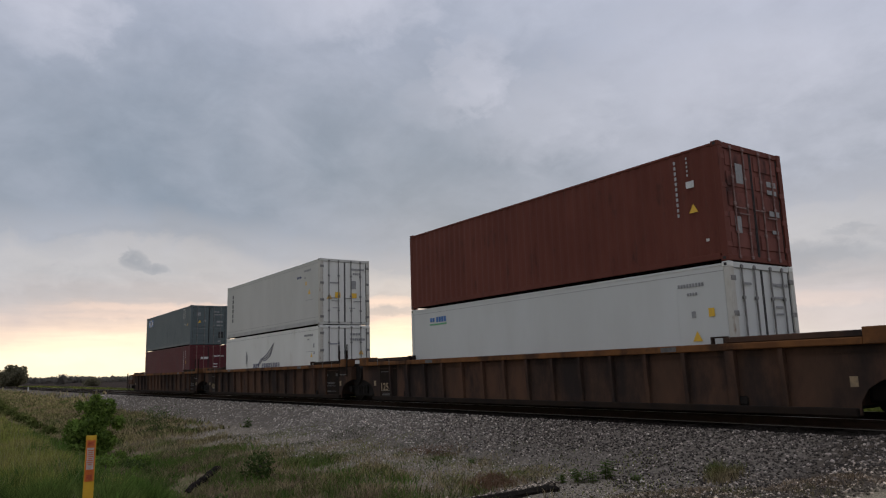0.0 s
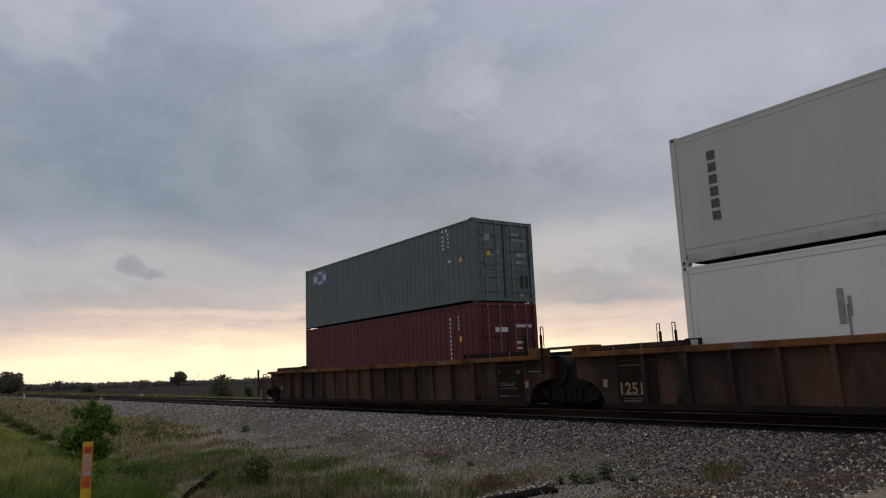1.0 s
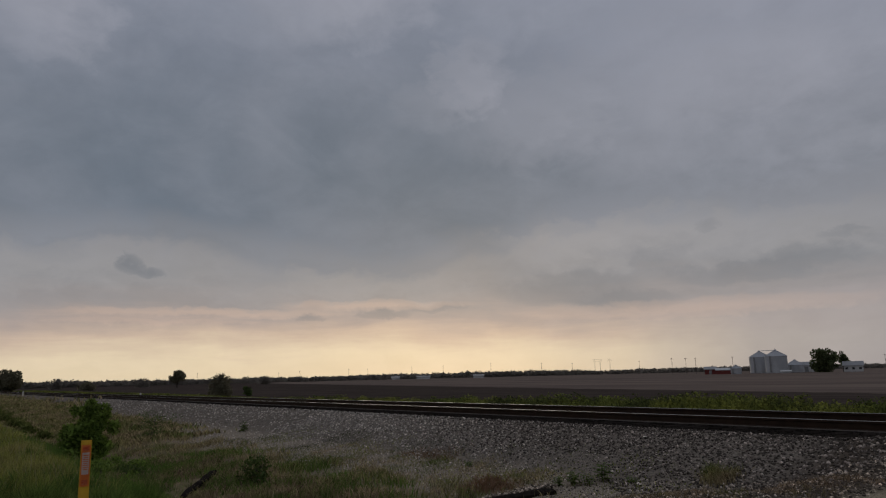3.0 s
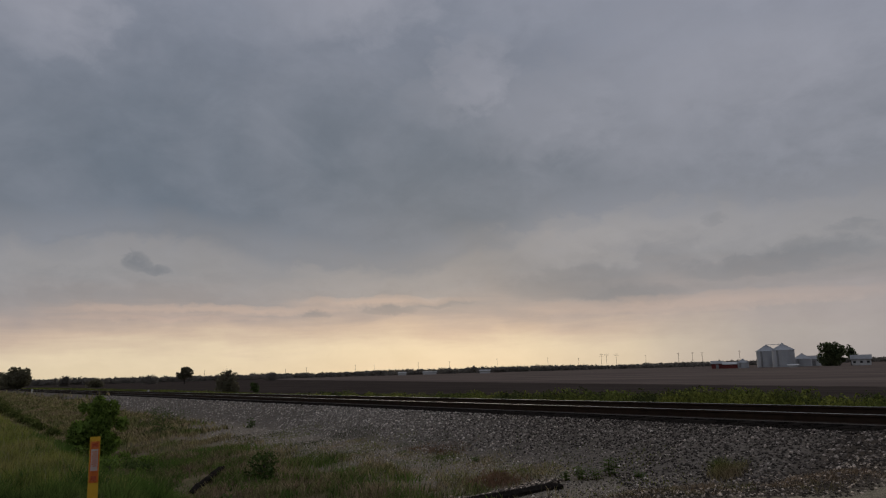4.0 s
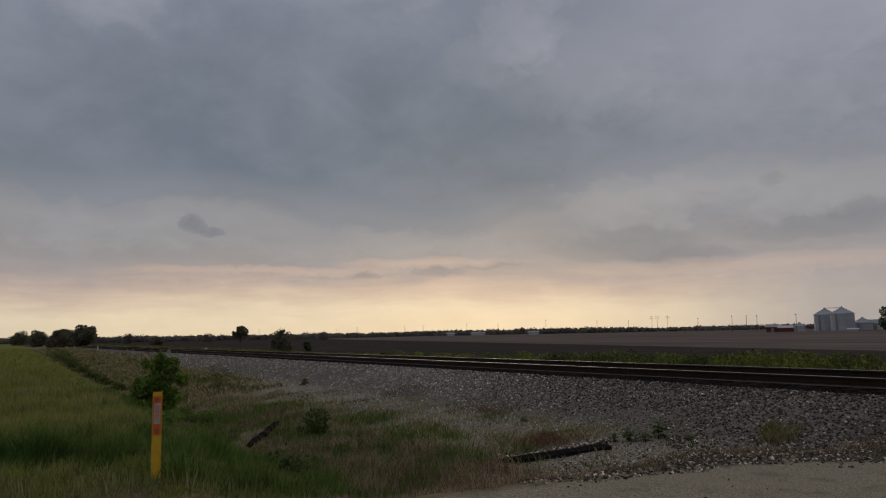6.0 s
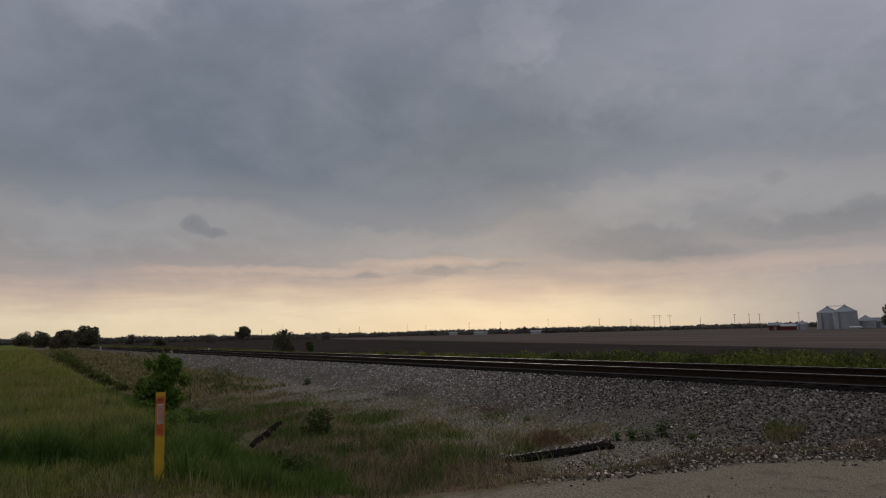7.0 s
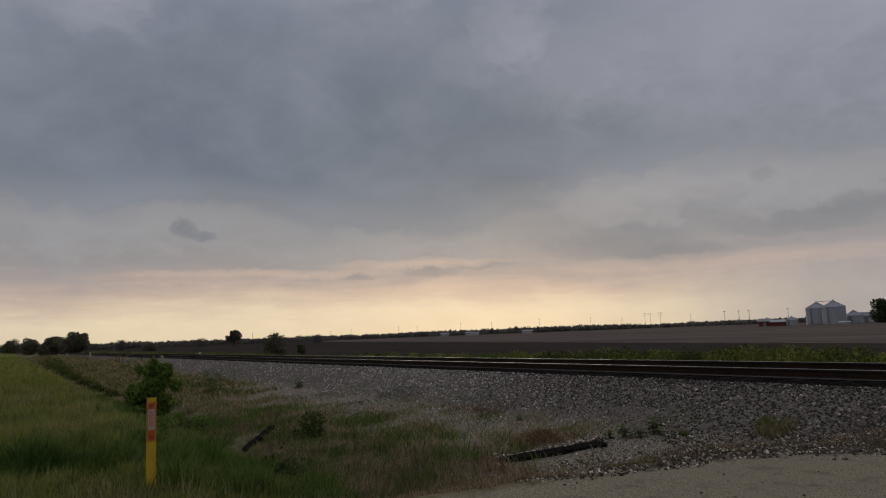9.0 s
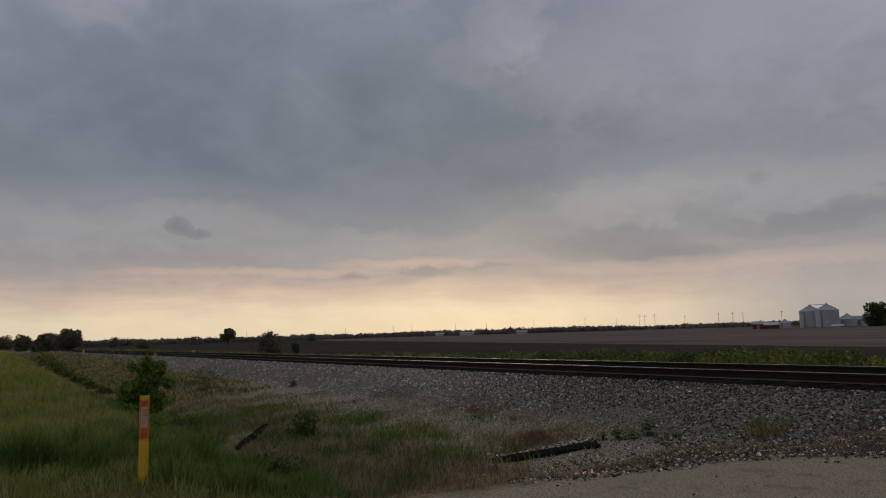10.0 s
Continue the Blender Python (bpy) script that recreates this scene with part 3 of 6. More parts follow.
# ---- the far side: farm, trees, poles ----
M["leaf"] = material("dark_green_foliage", (0.055, 0.085, 0.025), 0.7, 0, (0.085, 0.115, 0.03), 1.5, 0.8, bump=0, piece=0.55, spec=0.1, thin=0.35)
M["leaf_light"] = material("fresh_green_foliage", (0.11, 0.17, 0.03), 0.7, 0, (0.14, 0.20, 0.04), 1.5, 0.8, bump=0, piece=0.5, spec=0.1, thin=0.35)
# dull olive leaves, their colour lifted to include some distance haze
M["leaf_hedge"] = material("haze_lifted_olive_hedge_foliage", (0.14, 0.13, 0.085), 0.8, 0, (0.18, 0.165, 0.11), 0.2, 0.8, bump=0, piece=0.4, spec=0.0, thin=0.4)
M["leaf_yard"] = material("muted_green_yard_foliage", (0.085, 0.105, 0.05), 0.8, 0, (0.115, 0.13, 0.06), 0.3, 0.8, bump=0, piece=0.5, spec=0.0, thin=0.4)
# distance haze is mixed into this pale grey-brown leaf colour
M["leaf_far"] = material("haze_tinted_far_foliage", (0.17, 0.158, 0.138), 0.9, 0, (0.21, 0.19, 0.165), 0.02, 0.8, bump=0, piece=0.2, spec=0.0, thin=0.45)
M["bark"] = material("dark_bark", (0.045, 0.035, 0.028), 0.9, 0, (0.07, 0.058, 0.045), 4, 0.8, bump=0.5, stretch=(3, 3, 0.6))
M["bin_steel"] = material("galvanised_grain_bin_steel", (0.40, 0.41, 0.42), 0.6, 0.2, (0.32, 0.33, 0.34), 0.4, 0.8, bump=0.05, stretch=(1, 1, 0.3))
M["bin_roof"] = material("pale_bin_roof_steel", (0.36, 0.37, 0.385), 0.6, 0.1, (0.30, 0.31, 0.325), 0.6, 0.8, bump=0.05)
M["barn_red"] = material("faded_red_barn_boards", (0.16, 0.028, 0.022), 0.85, 0, (0.11, 0.022, 0.018), 0.8, 0.8, bump=0.1, stretch=(4, 4, 0.3))
M["shed_white"] = material("white_farm_siding", (0.48, 0.48, 0.47), 0.7, 0, (0.40, 0.40, 0.39), 0.7, 0.8, bump=0.05)
M["roof_grey"] = material("grey_sheet_roof", (0.25, 0.25, 0.25), 0.6, 0.2, (0.20, 0.20, 0.20), 0.7, 0.8, bump=0.05)
M["pole_wood"] = material("weathered_utility_pole", (0.09, 0.078, 0.068), 0.9, 0, (0.06, 0.052, 0.045), 2, 0.8, bump=0.2)


def bearing(deg, dist):
    """The ground point at a bearing from the track's normal, towards the far end of the track, as seen from the standpoint."""
    a = radians(deg)
    return -dist * math.sin(a), dist * math.cos(a)


def leaf_cloud(centres, radii, n, size, seed, flat=1.0):
    """Small leaf faces gathered round many centres, denser towards the shell, so that the outline is uneven and has gaps."""
    rng = np.random.RandomState(seed)
    centres, radii = np.asarray(centres, dtype=float), np.asarray(radii, dtype=float)
    pick = rng.choice(len(centres), n, p=radii ** 2 / np.sum(radii ** 2))
    d = rng.normal(size=(n, 3))
    d /= np.linalg.norm(d, axis=1, keepdims=True)
    r = radii[pick] * rng.uniform(0.35, 1.12, n) ** 0.6
    q = centres[pick] + d * r[:, None] * np.array([1, 1, flat])
    u = rng.normal(size=(n, 3))
    u /= np.linalg.norm(u, axis=1, keepdims=True)
    w = np.cross(u, rng.normal(size=(n, 3)))
    w /= np.linalg.norm(w, axis=1, keepdims=True)
    s = (size * rng.uniform(0.6, 1.3, n))[:, None]
    v = np.stack([q - u * s, q + w * s * 0.45, q + u * s, q - w * s * 0.45], 1).reshape(-1, 3)
    f = np.arange(4 * n).reshape(n, 4)
    return v, f


def build_tree(name, label, x, y, height, width, trunk, leaf, n, seed, mat, crown_low=0.25, category="tree", taper=0.0, twigs=0):
    """A tapered trunk with limbs under a crown of many separate leaves."""
    rng = random.Random(seed)
    z = float(ground_z(x, y))
    tree = thing(name, label, category)
    tree.location = (x, y, z)
    top = height * 0.62
    bm = bmesh.new()
    lean = rng.uniform(-0.03, 0.03) * height
    rod(bm, (0, 0, -0.15), (lean * 0.5, 0, top * 0.5), trunk, 8, trunk * 0.75)
    rod(bm, (lean * 0.5, 0, top * 0.5), (lean, 0, top), trunk * 0.75, 8, trunk * 0.35)
    centres, radii = [], []
    lo = height * crown_low
    for k in range(9):
        a = k * 2.4 + rng.uniform(-0.4, 0.4)
        zz = lo + (height - lo) * rng.uniform(0.15, 0.78)
        rr = width * 0.5 * rng.uniform(0.30, 0.62) * (1.15 - 0.5 * abs((zz - lo) / (height - lo) - 0.4))
        tip = (rr * math.cos(a), rr * math.sin(a), zz)
        rod(bm, (lean * 0.6, 0, max(0.15 * height, zz * 0.55)), tip, trunk * 0.4, 6, trunk * 0.1)
        centres.append(tip)
        radii.append(width * rng.uniform(0.15, 0.25))
    for k in range(5):
        centres.append((lean + rng.uniform(-0.08, 0.08) * width, rng.uniform(-0.08, 0.08) * width, lo + (height - lo) * (0.2 + 0.16 * k)))
        radii.append(width * (0.27 - 0.03 * k))
    for k in range(14):
        a, zz = rng.uniform(0, 6.28), rng.uniform(lo + 0.05 * height, height * 0.93)
        f = (zz - lo) / (height - lo)
        rr = width * 0.5 * rng.uniform(0.3, 0.95) * math.sqrt(max(0.05, 1 - (2 * f - 0.9) ** 2 * 0.8))
        centres.append((rr * math.cos(a), rr * math.sin(a), zz))
        radii.append(width * rng.uniform(0.07, 0.15))
    for k in range(twigs):
        a = k * 2.4
        rod(bm, (lean + 0.04 * width * math.cos(a), 0.04 * width * math.sin(a), height * 0.6), (lean + 0.16 * width * math.cos(a), 0.16 * width * math.sin(a), height * rng.uniform(0.95, 1.14)), trunk * 0.25, 5, trunk * 0.1)
    if taper:
        f = [min(1.0, max(0.0, (c[2] - lo) / (height - lo))) for c in centres]
        centres = [(c[0] * (1.25 - taper * q), c[1] * (1.25 - taper * q), c[2]) for c, q in zip(centres, f)]
        for k in range(8):
            a = k * 0.8
            centres.append((0.3 * width * math.cos(a), 0.3 * width * math.sin(a), lo + height * rng.uniform(0.08, 0.22)))
            radii.append(width * rng.uniform(0.12, 0.2))
            f.append(0.0)
        radii = [r * (1.1 - 0.6 * taper * q) for r, q in zip(radii, f)]
    part("trunk", bm, M["bark"], tree, "dark trunk and limbs")
    v, f = leaf_cloud(centres, radii, n, leaf, seed)
    crown = new("crown", raw_mesh("crown", v, f, [mat]))
    crown.parent = tree
    return tree


def build_bin(x, y, radius, eave, peak, z):
    b = thing("grain_bin", "round corrugated galvanised steel grain bin with conical roof", "grain bin", "grain bins")
    b.location = (x, y, z)
    bm = bmesh.new()
    n, rings = 40, int(eave / 0.5)
    prev = None
    for k in range(rings * 2 + 1):
        rr = radius + (0.05 if k % 2 else 0.0)
        ring = [bm.verts.new((rr * math.cos(i * 2 * math.pi / n), rr * math.sin(i * 2 * math.pi / n), eave * k / (rings * 2))) for i in range(n)]
        if prev:
            for i in range(n):
                bm.faces.new((prev[i], prev[(i + 1) % n], ring[(i + 1) % n], ring[i]))
        prev = ring
    part("wall", bm, M["bin_steel"], b, "ribbed steel wall")
    bm = bmesh.new()
    rod(bm, (0, 0, eave), (0, 0, peak), radius + 0.2, n, 0.5)
    for i in range(20):
        a = i * 2 * math.pi / 20
        rod(bm, ((radius + 0.2) * math.cos(a), (radius + 0.2) * math.sin(a), eave + 0.05), (0.5 * math.cos(a), 0.5 * math.sin(a), peak + 0.05), 0.06, 4)
    part("roof", bm, M["bin_roof"], b, "ribbed conical roof")
    bm = bmesh.new()
    rod(bm, (0, 0, peak - 0.05), (0, 0, peak + 0.45), 0.55, 12, 0.4)
    part("roof_cap", bm, M["bin_roof"], b)
    bm = bmesh.new()
    box(bm, -0.35, 0.35, -radius - 0.25, -radius + 0.02, 0.3, eave)
    part("ladder", bm, M["roof_grey"], b)
    return b


def build_shed(name, label, x, y, z, length, depth, eave, peak, wall, roof, turn=0.0, door=False, windows=0):
    s = thing(name, label, "farm building")
    s.matrix_world = pose(x, y, z, 0, 0, turn)
    bm = bmesh.new()
    extrude_profile(bm, [(-depth / 2, 0), (depth / 2, 0), (depth / 2, eave), (0, peak), (-depth / 2, eave)], "x", -length / 2, length / 2)
    part("wall", bm, wall, s)
    for sy in (-1, 1):
        bm = bmesh.new()
        extrude_profile(bm, [(sy * (depth / 2 + 0.4), eave - 0.2), (0, peak + 0.05), (0, peak + 0.22), (sy * (depth / 2 + 0.4), eave - 0.03)], "x", -length / 2 - 0.4, length / 2 + 0.4)
        part("roof", bm, roof, s)
    if door:
        bm = bmesh.new()
        box(bm, -length * 0.12, length * 0.12, -depth / 2 - 0.06, -depth / 2 - 0.01, 0.05, eave * 0.8)
        part("door", bm, M["roof_grey"], s, "grey sliding door")
    for k in range(windows):
        bm = bmesh.new()
        q = -length * 0.35 + k * length * 0.7 / max(1, windows - 1)
        box(bm, q - 0.5, q + 0.5, -depth / 2 - 0.05, -depth / 2 - 0.01, eave * 0.35, eave * 0.7)
        part("window", bm, M["rubber"], s, "dark window")
    return s


def build_pole(name, x, y, height, arms, label, wide=1.7):
    p = thing(name, label, "utility pole", "distant utility poles")
    p.location = (x, y, float(ground_z(x, y)))
    bm = bmesh.new()
    rod(bm, (0, 0, -0.2), (0, 0, height), 0.13, 6, 0.09)
    part("pole", bm, M["pole_wood"], p)
    for k in range(arms):
        bm = bmesh.new()
        z = height - 0.5 - 1.3 * k
        box(bm, -wide / 2, wide / 2, -0.06, 0.06, z - 0.06, z + 0.06)
        arm = part("crossarm", bm, M["pole_wood"], p)
        for q in (-0.92, -0.5, 0.5, 0.92):
            bm = bmesh.new()
            rod(bm, (q * wide / 2, 0, z + 0.06), (q * wide / 2, 0, z + 0.2), 0.04, 6)
            part("insulator", bm, M["roof_grey"], arm)
    return p


def build_farm():
    gz = -1.15
    D = 350.0
    for a, r, e, pk, dd in ((30.85, 4.5, 7.2, 9.7, 10.0), (29.78, 4.55, 7.3, 9.8, -2.0), (28.58, 3.6, 3.3, 5.3, 8.0), (32.52, 2.3, 2.4, 3.6, -6.0)):
        x, y = bearing(a, D + dd)
        build_bin(x, y, r, e, pk, gz)
    x, y = bearing(27.85, D + 16)
    build_shed("machine_shed", "low pale farm shed beside the grain bins", x, y, gz, 6, 7, 3.0, 4.4, M["shed_white"], M["roof_grey"], 27, True)
    x, y = bearing(34.3, D + 4)
    build_shed("barn", "faded red barn with pale roof", x, y, gz, 5, 8, 2.3, 3.3, M["barn_red"], M["roof_grey"], 34, True)
    x, y = bearing(33.4, D - 4)
    build_shed("red_shed", "long low faded red shed with pale roof", x, y, gz, 6, 5, 1.9, 2.6, M["barn_red"], M["shed_white"], 34)
    x, y = bearing(24.95, D - 10)
    build_shed("farmhouse", "small white farmhouse beside a broad tree", x, y, gz, 7, 6, 2.5, 4.0, M["shed_white"], M["roof_grey"], 25, False, 3)
    x, y = bearing(29.2, D - 22)
    build_shed("flat_wagon", "low white farm trailer", x, y, gz, 3.6, 2.0, 0.8, 1.0, M["shed_white"], M["shed_white"], 30)
    for a, d, ln, lab in ((51.9, 560, 8, "long white building at the edge of the woods"), (56.3, 640, 12, "low pale building before the woods"), (58.5, 640, 7, "low pale building before the woods"), (47.6, 690, 5, "small white house among distant trees")):
        x, y = bearing(a, d)
        build_shed("far_building", lab, x, y, float(ground_z(x, y)), ln, 6, 1.7, 2.6, M["shed_white"], M["roof_grey"], a)
    # the pipe that feeds the two large bins, from roof to roof
    pipe = thing("grain_pipe", "thin steel filling pipe between the grain bin roofs", "grain pipe")
    (xa, ya), (xb, yb) = bearing(30.85, D + 10), bearing(29.78, D - 2)
    pipe.location = (xa, ya, gz)
    bm = bmesh.new()
    rod(bm, (0, 0, 10.1), (xb - xa, yb - ya, 9.9), 0.12, 8)
    rod(bm, (0, 0, 9.6), (0, 0, 10.4), 0.1, 8)
    rod(bm, (xb - xa, yb - ya, 9.7), (xb - xa, yb - ya, 10.7), 0.1, 8)
    part("pipe", bm, M["bin_roof"], pipe)
    # broad yard trees
    x, y = bearing(26.75, D - 14)
    build_tree("yard_tree", "broad dark green deciduous tree beside the farmhouse", x, y, 9.6, 10.6, 0.5, 0.42, 7500, 5, M["leaf_yard"], 0.06)
    x, y = bearing(25.55, D - 4)
    build_tree("yard_tree", "smaller pale green yard tree with open crown", x, y, 8.6, 5.6, 0.35, 0.4, 1300, 6, M["leaf_yard"], 0.2)


def build_far_woods():
    """A low belt of woods along the horizon, of many clumps; nobody could count its trees."""
    rng = np.random.RandomState(3)
    centres, radii = [], []
    stops_a = (10, 23, 30, 38, 42, 45, 48, 52, 54, 57, 60, 63, 66, 70, 76, 80, 84, 88, 93)
    stops_h = (4.2, 4.5, 5.0, 5.4, 4.6, 6.0, 6.6, 6.8, 5.6, 6.6, 6.8, 5.6, 5.6, 5.8, 6.2, 6.6, 6.8, 6.8, 6.6)
    for k in range(2400):
        a = rng.uniform(10, 93)
        d = rng.uniform(640, 760)
        h = 0.80 * np.interp(a, stops_a, stops_h) * rng.uniform(0.72, 1.06) * (1.2 if rng.uniform() < 0.05 else 1)
        x, y = bearing(a, d)
        z = float(ground_z(x, y))
        for q in range(5):
            centres.append((x + rng.uniform(-0.6, 0.6) * h, y + rng.uniform(-0.6, 0.6) * h, z + h * rng.uniform(0.2, 0.74)))
            radii.append(h * rng.uniform(0.22, 0.34))
    # the haze over the woods lies in the leaf colour alone
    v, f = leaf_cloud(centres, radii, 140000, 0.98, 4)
    tagged(new("far_woods", raw_mesh("far_woods", v, f, [M["leaf_far"]])), "low haze-tinted belt of woods along the horizon", "woods", kind="stuff")


def build_marker(x, y, height):
    m = thing("trackside_marker", "short white trackside marker post", "marker post")
    m.location = (x, y, float(ground_z(x, y)))
    bm = bmesh.new()
    rod(bm, (0, 0, -0.1), (0, 0, height), 0.09, 8)
    part("post", bm, M["shed_white"], m)
    bm = bmesh.new()
    rod(bm, (0, 0, height), (0, 0, height + 0.06), 0.11, 8, 0.05)
    part("cap", bm, M["shed_white"], m)
    return m


def build_far_trees():
    build_marker(-130, 11.5, 0.9)
    build_marker(-82, 18.2, 0.6)
    # single trees and bushes, near to far
    for a, d, h, w, tr, n, lab, mat, low in (
            (75.0, 330, 7.2, 6.6, 0.42, 5200, "lone round-crowned tree standing above the fields", "leaf_hedge", 0.40),
            (71.9, 104, 3.4, 3.7, 0.10, 4000, "ragged bushy tree with bare top twigs beside the track", "leaf_hedge", 0.04),
            (69.9, 112, 1.5, 1.5, 0.05, 700, "small dark bush beyond the track", "leaf", 0.04),
            (85.8, 250, 6.4, 8.0, 0.3, 7000, "dark spreading tree near the vanishing track", "leaf_hedge", 0.06),
            (87.4, 240, 5.2, 8.0, 0.25, 6000, "dark low tree near the vanishing track", "leaf_hedge", 0.05),
            (88.7, 330, 6.0, 10.0, 0.25, 5000, "dark low tree near the vanishing track", "leaf_hedge", 0.05),
            (89.8, 380, 6.0, 10.0, 0.25, 4000, "dark low tree near the vanishing track", "leaf_hedge", 0.05),
            (86.9, 300, 4.8, 12.0, 0.25, 5000, "dark low tree near the vanishing track", "leaf_hedge", 0.04),
            (83.0, 420, 4.8, 8.0, 0.25, 2200, "haze-tinted hedgerow tree on the horizon", "leaf_far", 0.05),
            (77.4, 430, 4.4, 9.0, 0.25, 2200, "haze-tinted hedgerow tree on the horizon", "leaf_far", 0.05),
            (68.7, 420, 4.0, 9.0, 0.25, 2200, "haze-tinted hedgerow tree on the horizon", "leaf_far", 0.05),
            (81.0, 300, 2.4, 7.0, 0.2, 1800, "haze-tinted hedgerow bush on the horizon", "leaf_hedge", 0.05)):
        x, y = bearing(a, d)
        build_tree("tree" if h > 2.5 else "bush", lab, x, y, h, w, tr, 0.16 if d < 150 else 0.35, n, int(a * 7), M[mat], low, "tree" if h > 2.5 else "bush", *((0.75, 9) if d == 104 else (0.0, 0)))
    # poles of the distant lines
    for a, d, h in ((62.2, 620, 10), (60.7, 650, 10), (57.2, 640, 11), (54.7, 640, 11), (50.9, 620, 12), (46.9, 600, 11), (44.5, 600, 10), (39.4, 560, 10), (37.0, 420, 9), (36.0, 420, 9), (35.3, 430, 9), (32.7, 420, 9), (23.0, 430, 8), (66.0, 700, 10), (67.6, 700, 9), (73.6, 600, 9)):
        x, y = bearing(a, d)
        build_pole("utility_pole", x, y, h, 1, "thin weathered utility pole far across the fields")
    for a in (42.75, 42.35, 41.6):
        x, y = bearing(a, 620)
        build_pole("lattice_mast", x, y, 13, 2, "tall thin power line mast on the horizon", 5.0)


build_far_woods()
build_farm()
build_far_trees()

# ---- the train ----
M["ink_dark"] = material("dark_grey_letter_paint", (0.05, 0.05, 0.055), 0.6, 0, (0.09, 0.09, 0.09), 10, 0.8, bump=0)
M["ink_pale"] = material("pale_marking_paint", (0.40, 0.41, 0.41), 0.6, 0, (0.32, 0.33, 0.33), 10, 0.8, bump=0)
M["trim_grey"] = material("dull_grey_trim", (0.26, 0.255, 0.24), 0.6, 0, (0.18, 0.175, 0.165), 4, 0.8, bump=0)
def bars(parent, name, spots, mat, label, face, offset):
    """Flat painted marks. spots: (u0, u1, z0, z1); face 'side' lies in x and z on the near flank, 'end' in y and z on the door end."""
    if 1 < len(spots) <= 24:
        return [bars(parent, name, [s], mat, label, face, offset) for s in spots]
    bm = bmesh.new()
    for u0, u1, z0, z1 in spots:
        if face == "side":
            box(bm, u0, u1, offset - 0.004, offset, z0, z1)
        else:
            box(bm, offset, offset + 0.004, u0, u1, z0, z1)
    return part(name, bm, mat, parent, label)


def marks_column(u, z_top, n, w, h, gap):
    return [(u, u + w, z_top - k * (h + gap) - h, z_top - k * (h + gap)) for k in range(n)]


def marks_row(u, z, n, w, h, gap):
    return [(u + k * (w + gap), u + k * (w + gap) + w, z, z + h) for k in range(n)]


def triangle_mark(parent, u, z, size, face, offset):
    bm = bmesh.new()
    if face == "side":
        extrude_profile(bm, [(u - size / 2, z), (u + size / 2, z), (u, z + size * 0.9)], "y", offset - 0.004, offset)
    else:
        extrude_profile(bm, [(u - size / 2, z), (u + size / 2, z), (u, z + size * 0.9)], "x", offset, offset + 0.004)
    return part("warning_label", bm, M["ink_yellow"], parent, "yellow triangular warning label")


L, W2 = 12.19, 1.22


def corrugated(bm, x0, x1, y, z0, z1, out, pitch=0.278, deep=0.021):
    """A pressed steel wall of trapezoid folds, facing out (-1 or 1)."""
    pts, x = [], x0
    while x < x1 - 1e-6:
        for f, dep in ((0.0, 0), (0.26, 0), (0.50, 1), (0.76, 1)):
            q = x + f * pitch
            if q < x1:
                pts.append((q, y - out * deep * dep))
        x += pitch
    pts.append((x1, y))
    lo = [bm.verts.new((a, b, z0)) for a, b in pts]
    hi = [bm.verts.new((a, b, z1)) for a, b in pts]
    lo2 = [bm.verts.new((a, b - out * 0.02, z0)) for a, b in pts]
    hi2 = [bm.verts.new((a, b - out * 0.02, z1)) for a, b in pts]
    for i in range(len(pts) - 1):
        bm.faces.new((lo[i], lo[i + 1], hi[i + 1], hi[i]))
        bm.faces.new((lo2[i], hi2[i], hi2[i + 1], lo2[i + 1]))
        bm.faces.new((hi[i], hi[i + 1], hi2[i + 1], hi2[i]))
        bm.faces.new((lo[i], lo2[i], lo2[i + 1], lo[i + 1]))
    bm.faces.new((lo[0], hi[0], hi2[0], lo2[0]))
    bm.faces.new((lo[-1], lo2[-1], hi2[-1], hi[-1]))


